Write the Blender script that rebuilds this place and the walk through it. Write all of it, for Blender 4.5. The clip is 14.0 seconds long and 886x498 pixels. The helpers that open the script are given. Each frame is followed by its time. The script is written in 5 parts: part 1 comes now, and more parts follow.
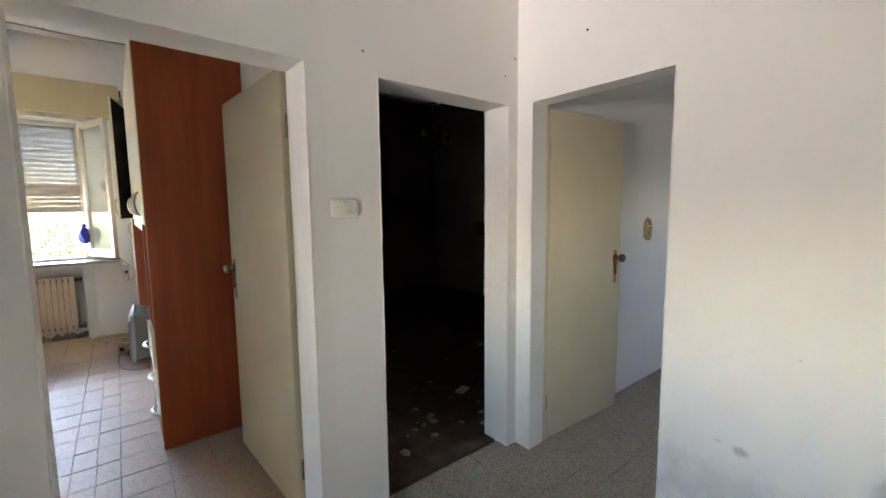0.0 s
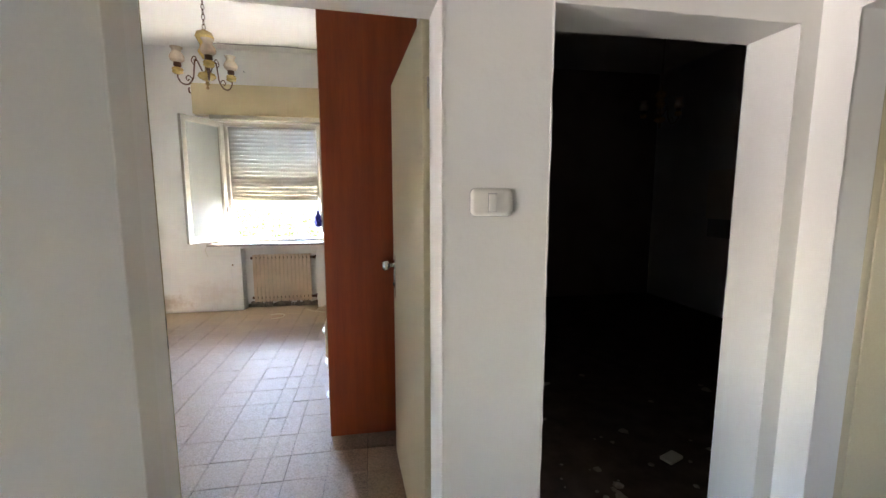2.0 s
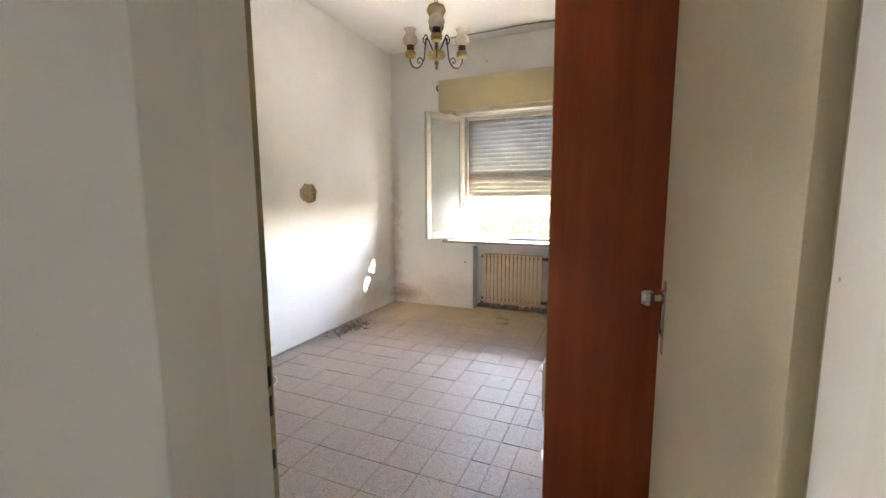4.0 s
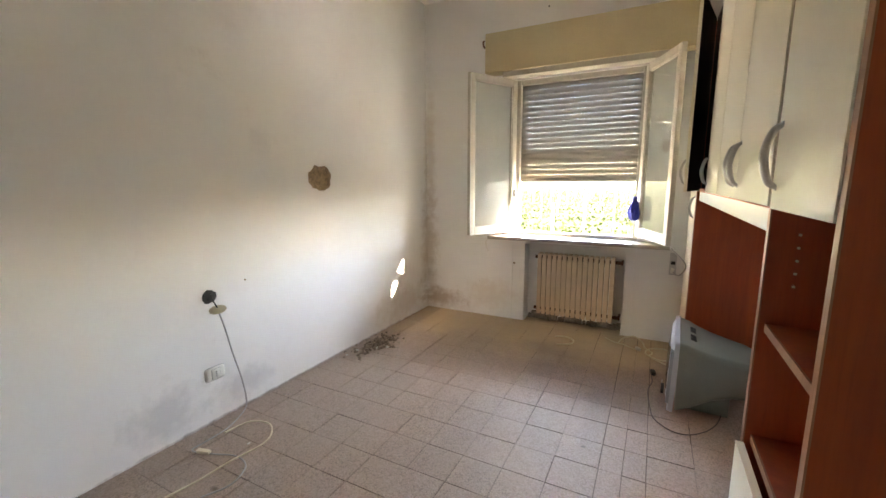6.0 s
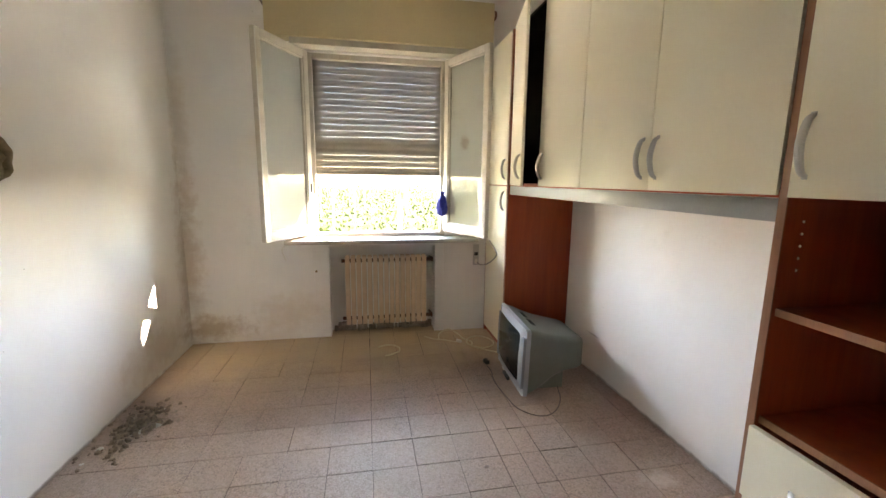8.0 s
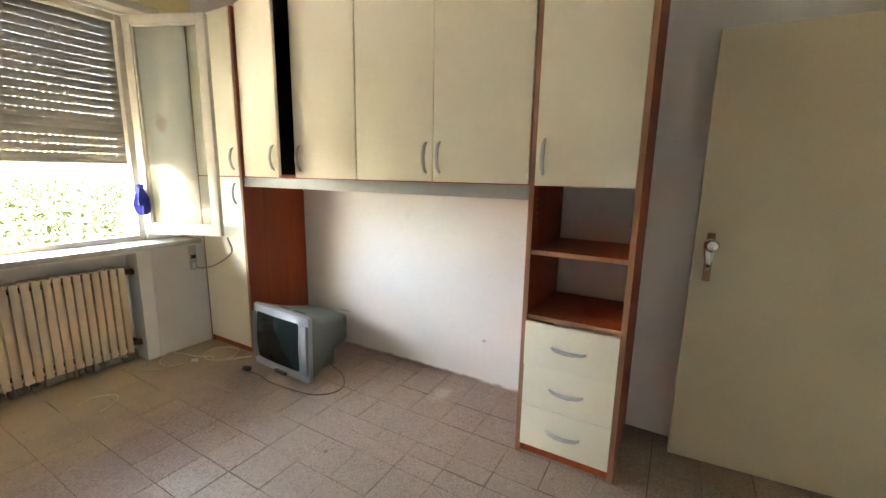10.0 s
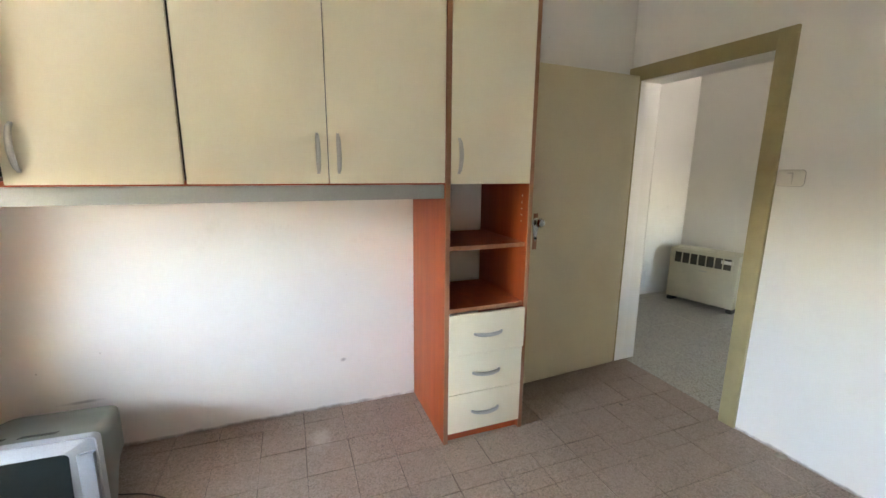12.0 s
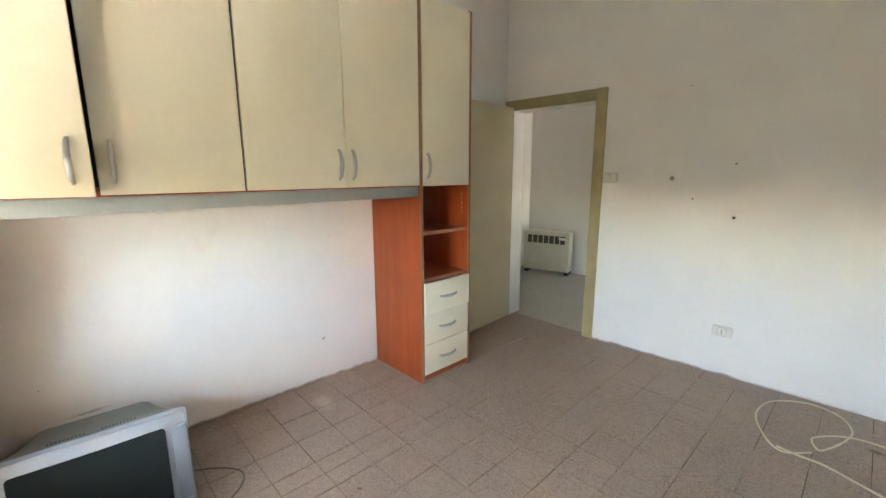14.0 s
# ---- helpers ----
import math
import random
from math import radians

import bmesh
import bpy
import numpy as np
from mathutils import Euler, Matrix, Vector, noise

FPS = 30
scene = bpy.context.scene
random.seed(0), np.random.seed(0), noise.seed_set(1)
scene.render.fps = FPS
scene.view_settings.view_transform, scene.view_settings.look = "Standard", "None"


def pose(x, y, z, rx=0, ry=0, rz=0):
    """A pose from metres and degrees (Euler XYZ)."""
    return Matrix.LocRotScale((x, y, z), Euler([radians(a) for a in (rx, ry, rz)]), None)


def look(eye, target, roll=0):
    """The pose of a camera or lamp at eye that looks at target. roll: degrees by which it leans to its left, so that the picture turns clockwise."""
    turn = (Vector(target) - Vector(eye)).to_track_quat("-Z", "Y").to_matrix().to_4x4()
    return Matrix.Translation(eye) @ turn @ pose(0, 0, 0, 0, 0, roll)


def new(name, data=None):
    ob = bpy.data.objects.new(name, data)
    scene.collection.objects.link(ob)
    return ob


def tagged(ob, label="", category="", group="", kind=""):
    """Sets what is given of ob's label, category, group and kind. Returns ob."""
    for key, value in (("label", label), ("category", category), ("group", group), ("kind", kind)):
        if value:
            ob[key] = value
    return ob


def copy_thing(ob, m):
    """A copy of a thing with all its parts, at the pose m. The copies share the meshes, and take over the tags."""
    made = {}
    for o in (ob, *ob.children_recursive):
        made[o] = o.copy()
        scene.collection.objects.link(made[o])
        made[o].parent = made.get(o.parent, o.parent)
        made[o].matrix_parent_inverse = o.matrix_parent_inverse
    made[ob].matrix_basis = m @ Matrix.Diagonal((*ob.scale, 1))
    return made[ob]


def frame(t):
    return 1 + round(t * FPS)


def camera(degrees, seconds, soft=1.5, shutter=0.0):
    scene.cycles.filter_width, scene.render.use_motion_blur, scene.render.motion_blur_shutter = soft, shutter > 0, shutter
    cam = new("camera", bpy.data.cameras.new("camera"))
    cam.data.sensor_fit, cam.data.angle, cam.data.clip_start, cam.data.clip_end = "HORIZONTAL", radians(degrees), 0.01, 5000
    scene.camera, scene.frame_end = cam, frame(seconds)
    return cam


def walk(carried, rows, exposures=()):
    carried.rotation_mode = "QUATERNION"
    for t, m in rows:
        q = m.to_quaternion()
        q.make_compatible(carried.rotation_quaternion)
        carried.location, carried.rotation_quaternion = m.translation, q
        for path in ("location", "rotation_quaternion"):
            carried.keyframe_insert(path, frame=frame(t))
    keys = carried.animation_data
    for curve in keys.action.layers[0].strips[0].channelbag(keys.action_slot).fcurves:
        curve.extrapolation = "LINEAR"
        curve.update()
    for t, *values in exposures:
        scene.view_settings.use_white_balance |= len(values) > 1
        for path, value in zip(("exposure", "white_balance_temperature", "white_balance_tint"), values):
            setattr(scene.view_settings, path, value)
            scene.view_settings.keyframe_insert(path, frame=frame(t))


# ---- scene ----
cam = camera(94.9, 14.0)

PATH = [
    (0, (0.456, 0.209, 1.49), (1.696, 1.765, 1.285), -0.6),
    (0.5, (0.555, 0.247, 1.498), (1.643, 1.913, 1.292), -0.6),
    (1, (0.672, 0.308, 1.507), (1.557, 2.089, 1.288), -0.4),
    (1.5, (0.769, 0.446, 1.509), (1.417, 2.324, 1.276), -0.2),
    (2, (0.868, 0.666, 1.501), (1.208, 2.622, 1.255), 0.0),
    (2.5, (0.961, 0.806, 1.49), (1.006, 2.788, 1.226), 0.1),
    (3, (1.04, 0.972, 1.47), (0.786, 2.938, 1.203), 0.1),
    (3.5, (0.943, 1.214, 1.439), (0.415, 3.126, 1.18), -0.2),
    (4, (0.837, 1.453, 1.458), (0.056, 3.277, 1.209), -0.3),
    (6.3, (0.258, 2.421, 1.479), (-0.653, 4.166, 1.125), -0.5),
    (6.5, (0.22, 2.503, 1.484), (-0.635, 4.269, 1.095), -0.2),
    (7, (-0.044, 2.611, 1.487), (-0.549, 4.5, 1.067), 0.7),
    (7.5, (-0.311, 2.673, 1.492), (-0.405, 4.633, 1.102), 1.5),
    (7.7, (-0.387, 2.695, 1.433), (-0.3, 4.662, 1.081), 1.2),
    (9.8, (-1.34, 2.945, 1.486), (0.29, 4.043, 1.112), 1.1),
    (10, (-1.31, 3.028, 1.448), (0.396, 4.008, 1.085), 1.0),
    (10.5, (-1.276, 3.34, 1.491), (0.585, 3.947, 1.08), 0.5),
    (11, (-1.299, 3.738, 1.476), (0.662, 3.847, 1.097), 0.7),
    (11.5, (-1.326, 4.05, 1.53), (0.615, 3.798, 1.12), 0.3),
    (12, (-1.246, 4.345, 1.478), (0.591, 3.658, 1.086), 0.5),
    (12.5, (-1.174, 4.647, 1.511), (0.494, 3.611, 1.131), 0.5),
    (13, (-1.222, 4.971, 1.506), (0.316, 3.743, 1.15), 0.3),
    (13.5, (-1.348, 5.168, 1.486), (0.134, 3.868, 1.145), 0.0),
    (14, (-1.469, 5.376, 1.488), (-0.038, 4.028, 1.119), -0.2),
]
EXPOSURES = [
    (0, 5.55, 6800, 22), (1, 5.55, 6750, 22), (2, 5.75, 6700, 22), (3, 5.75, 6700, 23), (4, 5.62, 7100, 23), (6.3, 5.1, 7750, 23),
    (7.7, 5.05, 7750, 22), (10, 5.33, 7800, 18), (10.5, 5.38, 7250, 16), (11, 5.5, 7150, 17), (12, 5.5, 7250, 18), (13, 5.45, 7450, 17), (14, 5.37, 7450, 17),
]
walk(cam, [(t, look(eye, target, roll)) for t, eye, target, roll in PATH], EXPOSURES)

# world and sun -------------------------------------------------------------
SUN_ELEVATION, SUN_ROTATION = radians(26.6), radians(65.6)
world = bpy.data.worlds.new("world")
scene.world = world
world.use_nodes = True
wn = world.node_tree.nodes
sky = wn.new("ShaderNodeTexSky")
sky.sky_type = "NISHITA"
sky.sun_disc = False
sky.dust_density, sky.ozone_density = 0.25, 1.5
sky.sun_elevation, sky.sun_rotation = SUN_ELEVATION, SUN_ROTATION
world.node_tree.links.new(sky.outputs[0], wn["Background"].inputs[0])
wn["Background"].inputs[1].default_value = 0.15

sun_data = bpy.data.lights.new("sun", "SUN")
sun_data.energy, sun_data.angle, sun_data.color = 5.0, radians(0.5), (1.0, 0.94, 0.84)
sun = new("sun", sun_data)
sun.matrix_world = look((6, 9, 8), (6 - 1, 9 - 0.4545, 8 - 0.55))


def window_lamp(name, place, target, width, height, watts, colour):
    """An added area lamp that stands in for daylight entering an opening."""
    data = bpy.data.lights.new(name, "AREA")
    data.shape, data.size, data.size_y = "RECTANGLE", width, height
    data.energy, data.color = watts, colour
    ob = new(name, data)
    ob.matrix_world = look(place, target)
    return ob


# added panel far outdoors, unseen above the shutter's edge, in place of bright sky
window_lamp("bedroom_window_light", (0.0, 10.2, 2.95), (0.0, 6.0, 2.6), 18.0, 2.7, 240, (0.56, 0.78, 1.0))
# added low lamp out of view, aimed upward to brighten the hall walls
window_lamp("lobby_window_light", (-4.6, -0.45, 0.8), (0, 0.7, 1.9), 1.8, 0.8, 16.0, (1.0, 0.98, 0.96))
window_lamp("side_room_window_light", (4.12, -1.57, 1.57), (3.9, 0, 1.5), 0.42, 0.42, 0.1, (1.0, 0.93, 0.85))

# materials -----------------------------------------------------------------


class Shader:
    """A node material with short calls; patterns follow real-world position in metres."""

    def __init__(self, name):
        self.mat = bpy.data.materials.new(name)
        self.mat.use_nodes = True
        self.n, self.l = self.mat.node_tree.nodes, self.mat.node_tree.links
        self.bsdf = self.n["Principled BSDF"]
        self.pos = self.n.new("ShaderNodeNewGeometry").outputs["Position"]

    def link(self, a, b):
        self.l.new(a, b)

    def mapped(self, scale, offset=(0, 0, 0)):
        m = self.n.new("ShaderNodeMapping")
        m.inputs["Scale"].default_value = scale
        m.inputs["Location"].default_value = offset
        self.link(self.pos, m.inputs[0])
        return m.outputs[0]

    def noise(self, scale, detail=4, rough=0.6, at=None):
        t = self.n.new("ShaderNodeTexNoise")
        t.inputs["Scale"].default_value, t.inputs["Detail"].default_value = scale, detail
        t.inputs["Roughness"].default_value = rough
        self.link(at or self.pos, t.inputs["Vector"])
        return t.outputs[0]

    def cells(self, scale, feature="F1", out="Distance", at=None):
        t = self.n.new("ShaderNodeTexVoronoi")
        t.feature = feature
        t.inputs["Scale"].default_value = scale
        self.link(at or self.pos, t.inputs["Vector"])
        return t.outputs[out]

    def ramp(self, value, *stops):
        r = self.n.new("ShaderNodeValToRGB")
        e = r.color_ramp.elements
        while len(e) < len(stops):
            e.new(0.5)
        for el, (p, c) in zip(e, stops):
            el.position = p
            el.color = (c, c, c, 1) if isinstance(c, (int, float)) else (*c, 1)
        self.link(value, r.inputs[0])
        return r.outputs[0]

    def mix(self, fac, a, b, blend="MIX"):
        m = self.n.new("ShaderNodeMix")
        m.data_type, m.blend_type = "RGBA", blend
        for k, v in ((0, fac), (6, a), (7, b)):
            socket = m.inputs[k]
            if isinstance(v, (int, float)):
                socket.default_value = v if k == 0 else (v, v, v, 1)
            elif isinstance(v, tuple):
                socket.default_value = (*v, 1)
            else:
                self.link(v, socket)
        return m.outputs[2]

    def maths(self, op, a, b=0.5, clamp=False):
        m = self.n.new("ShaderNodeMath")
        m.operation, m.use_clamp = op, clamp
        for socket, v in ((m.inputs[0], a), (m.inputs[1], b)):
            if isinstance(v, (int, float)):
                socket.default_value = v
            else:
                self.link(v, socket)
        return m.outputs[0]

    def axis(self, i):
        s = self.n.new("ShaderNodeSeparateXYZ")
        self.link(self.pos, s.inputs[0])
        return s.outputs[i]

    def spot(self, centre, size, wobble=0.5, scale=9.0):
        """A ragged patch: 1 in its middle, 0 past its size (metres along x, y, z)."""
        m = self.n.new("ShaderNodeVectorMath")
        m.operation = "SUBTRACT"
        m.inputs[1].default_value = centre
        self.link(self.pos, m.inputs[0])
        d = self.n.new("ShaderNodeVectorMath")
        d.operation = "DIVIDE"
        d.inputs[1].default_value = size
        self.link(m.outputs[0], d.inputs[0])
        l = self.n.new("ShaderNodeVectorMath")
        l.operation = "LENGTH"
        self.link(d.outputs[0], l.inputs[0])
        v = self.maths("ADD", l.outputs["Value"], self.maths("MULTIPLY", self.maths("SUBTRACT", self.noise(scale, 6, 0.7), 0.5), wobble * 4))
        return self.ramp(v, (0.25, 1.0), (1.0, 0.0))

    def random(self):
        return self.n.new("ShaderNodeObjectInfo").outputs["Random"]

    def bump(self, height, strength=0.2, distance=0.004):
        b = self.n.new("ShaderNodeBump")
        b.inputs["Strength"].default_value, b.inputs["Distance"].default_value = strength, distance
        self.link(height, b.inputs["Height"])
        self.link(b.outputs[0], self.bsdf.inputs["Normal"])

    def done(self, colour, rough=0.6, metal=0.0):
        for key, v in (("Base Color", colour), ("Roughness", rough), ("Metallic", metal)):
            s = self.bsdf.inputs[key]
            if isinstance(v, tuple):
                s.default_value = (*v, 1)
            elif isinstance(v, (int, float)):
                s.default_value = v
            else:
                self.link(v, s)
        return self.mat


def dim(c, f):
    return tuple(f * v for v in c)


def plain(name, colour, rough=0.5, metal=0.0, vary=0.12, scale=6.0, bump=0.08, grain=160.0):
    """Paint, plastic or metal with slow blotches, fine grain and a little relief."""
    s = Shader(name)
    blotch = s.noise(scale, 5)
    fine = s.noise(grain, 3)
    c = s.mix(s.ramp(blotch, (0.3, 0.0), (0.7, 1.0)), dim(colour, 1 - vary), dim(colour, 1 + vary * 0.6))
    c = s.mix(0.12, c, fine, "OVERLAY")
    r = s.maths("ADD", rough - 0.08, s.maths("MULTIPLY", blotch, 0.16))
    s.bump(s.noise(grain * 0.5, 3), bump, 0.002)
    return s.done(c, r, metal)


def plaster(name, colour, stain=(0.5, 0.45, 0.38), stains=0.22, spots=()):
    """Old painted plaster: roller texture, slow unevenness, scuffs, patches of mould and other toned spots."""
    s = Shader(name)
    slow, mid, fine = s.noise(0.9, 4), s.noise(4.5, 6, 0.65), s.noise(220, 2)
    c = s.mix(s.ramp(slow, (0.3, 0.0), (0.7, 1.0)), dim(colour, 0.95), dim(colour, 1.02))
    c = s.mix(s.ramp(mid, (0.35, 0.0), (0.7, 0.22)), c, dim(colour, 0.9))
    scuff = s.maths("MULTIPLY", s.ramp(s.noise(2.1, 7, 0.7), (0.6, 0.0), (0.72, 1.0)), s.ramp(s.noise(16, 5, 0.7), (0.45, 0.0), (0.62, 1.0)))
    c = s.mix(s.maths("MULTIPLY", scuff, stains), c, stain)
    for centre, size, amount, tone in spots:
        c = s.mix(s.maths("MULTIPLY", s.spot(centre, size), amount), c, tone)
    speck = s.ramp(s.cells(5.0), (0.012, 1.0), (0.02, 0.0))
    c = s.mix(s.maths("MULTIPLY", speck, 0.6), c, (0.2, 0.17, 0.14))
    height = s.mix(0.45, s.noise(38, 4), s.noise(3.0, 3))
    s.bump(height, 0.32, 0.006)
    return s.done(c, s.maths("ADD", 0.55, s.maths("MULTIPLY", fine, 0.12)))


def terrazzo(name, base, light, dark, dust, dusty, gloss, vein, drift=False):
    """Marble-chip tiles under a film of dust that is thin where feet and water have passed."""
    s = Shader(name)
    chip = s.cells(150, out="Color")
    tone = s.n.new("ShaderNodeSeparateColor")
    s.link(chip, tone.inputs[0])
    c = s.mix(s.ramp(tone.outputs[0], (0.5, 0.0), (0.62, 1.0)), base, light)
    c = s.mix(s.ramp(tone.outputs[1], (0.7, 0.0), (0.78, 1.0)), c, dark)
    edge = s.cells(150, "DISTANCE_TO_EDGE")
    c = s.mix(s.ramp(edge, (0.0, 0.6), (0.14, 0.0)), c, vein)
    c = s.mix(s.maths("MULTIPLY", s.random(), 0.22), c, dim(base, 0.72))
    film = s.ramp(s.mix(0.45, s.noise(1.6, 6, 0.65), s.noise(11, 6, 0.7)), (0.36, dusty * 0.45), (0.62, dusty))
    if drift:  # sand blown in and left along the window wall, lightened for bounced light
        edge_y = s.maths("ADD", s.axis(1), s.maths("MULTIPLY", s.noise(2.2, 5, 0.6), 1.1))
        m = s.n.new("ShaderNodeMapRange")
        m.inputs["From Min"].default_value, m.inputs["From Max"].default_value = 6.0, 6.75
        s.link(edge_y, m.inputs["Value"])
        lit_sand = s.maths("MULTIPLY", m.outputs[0], 0.85)
        splash = s.spot((0.86, 4.27, 0.0), (0.13, 0.07, 0.1), 0.6, 14.0)
        c = s.mix(s.maths("MULTIPLY", splash, 0.6), c, (0.62, 0.55, 0.48))
    grit = s.ramp(s.noise(60, 4, 0.75), (0.66, 0.0), (0.74, 0.55))
    c = s.mix(film, c, dust)
    if drift:
        # pale tone holds both the dust and the sunlit bounce under the window
        c = s.mix(lit_sand, c, (0.56, 0.42, 0.27))
        film = s.maths("MAXIMUM", film, lit_sand)
        for x, y, w in ((-1.647, 2.347, 0.045), (0.564, 2.441, 0.018), (-1.5, 3.35, 0.03), (0.05, 4.5, 0.02)):
            c = s.mix(s.maths("MULTIPLY", s.spot((x, y, 0.0), (w, w * 0.7, 0.1), 0.3, 20.0), 0.8), c, (0.08, 0.055, 0.04))
    c = s.mix(grit, c, dim(dust, 0.5))
    r = s.maths("ADD", gloss, s.maths("MULTIPLY", film, 0.36))
    s.bump(s.mix(0.5, s.noise(9, 5), s.noise(140, 3)), 0.12, 0.003)
    return s.done(c, r)


def veneer(name, light, dark, rough=0.38, axis=(14, 14, 0.9)):
    """Wood-print laminate with the grain along the short axis of the scale."""
    s = Shader(name)
    at = s.mapped(axis)
    n1, n2 = s.noise(1.3, 6, 0.6, at), s.noise(9, 4, 0.6, at)
    c = s.mix(s.ramp(n1, (0.32, 0.0), (0.68, 1.0)), dark, light)
    c = s.mix(s.ramp(n2, (0.5, 0.0), (0.75, 0.5)), c, dim(dark, 0.8))
    s.bump(n2, 0.06, 0.002)
    return s.done(c, s.maths("ADD", rough, s.maths("MULTIPLY", s.noise(5, 4), 0.12)))


def frosted(name, colour, cover):
    """Milky glass that passes and scatters light."""
    s = Shader(name)
    through_light = s.n.new("ShaderNodeBsdfTranslucent")
    clear = s.n.new("ShaderNodeBsdfTransparent")
    coat = s.n.new("ShaderNodeBsdfPrincipled")
    coat.inputs["Base Color"].default_value = (*colour, 1)
    coat.inputs["Roughness"].default_value = 0.15
    through_light.inputs[0].default_value = (*colour, 1)
    a, b = s.n.new("ShaderNodeMixShader"), s.n.new("ShaderNodeMixShader")
    a.inputs[0].default_value = 0.45
    s.link(through_light.outputs[0], a.inputs[1])
    s.link(coat.outputs[0], a.inputs[2])
    s.link(s.ramp(s.noise(30, 3), (0.3, cover * 0.8), (0.7, cover)), b.inputs[0])
    s.link(clear.outputs[0], b.inputs[1])
    s.link(a.outputs[0], b.inputs[2])
    s.link(b.outputs[0], s.n["Material Output"].inputs[0])
    return s.mat


def pane_glass(name, dust=0.1, tint=(1, 1, 1)):
    s = Shader(name)
    clear = s.n.new("ShaderNodeBsdfTransparent")
    clear.inputs[0].default_value = (*tint, 1)
    gloss = s.n.new("ShaderNodeBsdfGlossy")
    gloss.inputs["Roughness"].default_value = 0.03
    haze = s.n.new("ShaderNodeBsdfGlossy")
    haze.inputs["Roughness"].default_value = 0.14
    shine = s.n.new("ShaderNodeMixShader")
    shine.inputs[0].default_value = 0.4
    s.link(gloss.outputs[0], shine.inputs[1])
    s.link(haze.outputs[0], shine.inputs[2])
    film = s.n.new("ShaderNodeBsdfTranslucent")
    film.inputs[0].default_value = (0.8, 0.79, 0.74, 1)
    facing = s.n.new("ShaderNodeLayerWeight").outputs["Facing"]
    mirror = s.maths("ADD", 0.04, s.maths("MULTIPLY", s.maths("POWER", facing, 5.0), 0.9))
    grime = s.n.new("ShaderNodeBsdfDiffuse")
    grime.inputs[0].default_value = (0.8, 0.79, 0.74, 1)
    both = s.n.new("ShaderNodeMixShader")
    s.link(film.outputs[0], both.inputs[1])
    s.link(grime.outputs[0], both.inputs[2])
    a, b = s.n.new("ShaderNodeMixShader"), s.n.new("ShaderNodeMixShader")
    s.link(s.maths("MULTIPLY", s.ramp(s.noise(2.5, 4), (0.25, 0.75), (0.75, 1.0)), dust), a.inputs[0])
    s.link(clear.outputs[0], a.inputs[1])
    s.link(both.outputs[0], a.inputs[2])
    s.link(mirror, b.inputs[0])
    s.link(a.outputs[0], b.inputs[1])
    s.link(shine.outputs[0], b.inputs[2])
    s.link(b.outputs[0], s.n["Material Output"].inputs[0])
    return s.mat


# dark brown of the thin bands along the bedroom wall feet
FOOT_BROWN = (0.2, 0.14, 0.09)
MOULD, GREY_MARK, DAMP = (0.42, 0.3, 0.18), (0.4, 0.38, 0.36), (0.55, 0.45, 0.33)
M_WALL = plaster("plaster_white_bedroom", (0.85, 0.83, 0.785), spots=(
    ((-2.04, 6.43, 0.75), (0.16, 0.2, 0.85), 0.45, MOULD), ((-2.0, 6.43, 1.7), (0.1, 0.08, 0.9), 0.4, DAMP), ((-1.85, 6.43, 0.14), (0.35, 0.25, 0.14), 0.7, MOULD),
    ((-2.04, 3.45, 0.2), (0.1, 0.26, 0.18), 0.4, GREY_MARK), ((-2.04, 3.95, 0.16), (0.1, 0.3, 0.12), 0.4, GREY_MARK), ((-2.04, 5.9, 0.2), (0.1, 0.6, 0.2), 0.45, DAMP),
    ((-2.04, 4.2, 1.75), (0.1, 0.1, 0.12), 0.12, GREY_MARK), ((-2.04, 4.0, 2.55), (0.1, 0.3, 0.25), 0.15, GREY_MARK), ((-1.2, 6.43, 0.25), (0.4, 0.1, 0.2), 0.35, DAMP),
    ((0.36, 6.43, 1.78), (0.06, 0.1, 0.08), 0.7, (0.42, 0.27, 0.2)), ((1.15, 5.4, 0.29), (0.1, 0.11, 0.012), 0.8, GREY_MARK), ((1.15, 4.1, 0.31), (0.1, 0.02, 0.015), 0.8, GREY_MARK), ((1.15, 4.6, 0.0), (0.1, 1.3, 0.022), 0.8, FOOT_BROWN),
    ((-0.4, 1.97, 0.0), (1.2, 0.3, 0.02), 0.8, FOOT_BROWN), ((-2.04, 4.5, 0.0), (0.1, 2.0, 0.02), 0.8, FOOT_BROWN)))
# small grey scuffs, and broader greyer patches low on two walls
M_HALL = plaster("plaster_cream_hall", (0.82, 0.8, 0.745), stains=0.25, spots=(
    ((2.33, 0.672, 0.506), (0.1, 0.03, 0.025), 0.8, GREY_MARK), ((2.33, 0.752, 0.518), (0.1, 0.025, 0.015), 0.6, GREY_MARK), ((2.33, 0.7, 0.25), (0.1, 0.5, 0.2), 0.4, GREY_MARK), ((-0.1, 1.8, 0.3), (0.6, 0.1, 0.2), 0.3, GREY_MARK)))
M_SIDE = plaster("plaster_white_side_room", (0.74, 0.74, 0.74), stains=0.2)
# unlit room's walls: the lack of light is put into a brown colour
M_ROOMSHADE = plaster("plaster_brown_room_shade", (0.22, 0.165, 0.13), (0.03, 0.025, 0.02))
M_CEIL = plaster("ceiling_white", (0.86, 0.84, 0.8), stains=0.15)
M_BARE = plain("bare_mortar", (0.38, 0.28, 0.17), 0.9, vary=0.35, scale=30, bump=0.8, grain=70)
M_TILE = terrazzo("terrazzo_rose", (0.30, 0.215, 0.165), (0.42, 0.32, 0.26), (0.13, 0.08, 0.06), (0.4, 0.305, 0.24), 0.65, 0.39, (0.17, 0.11, 0.08), True)
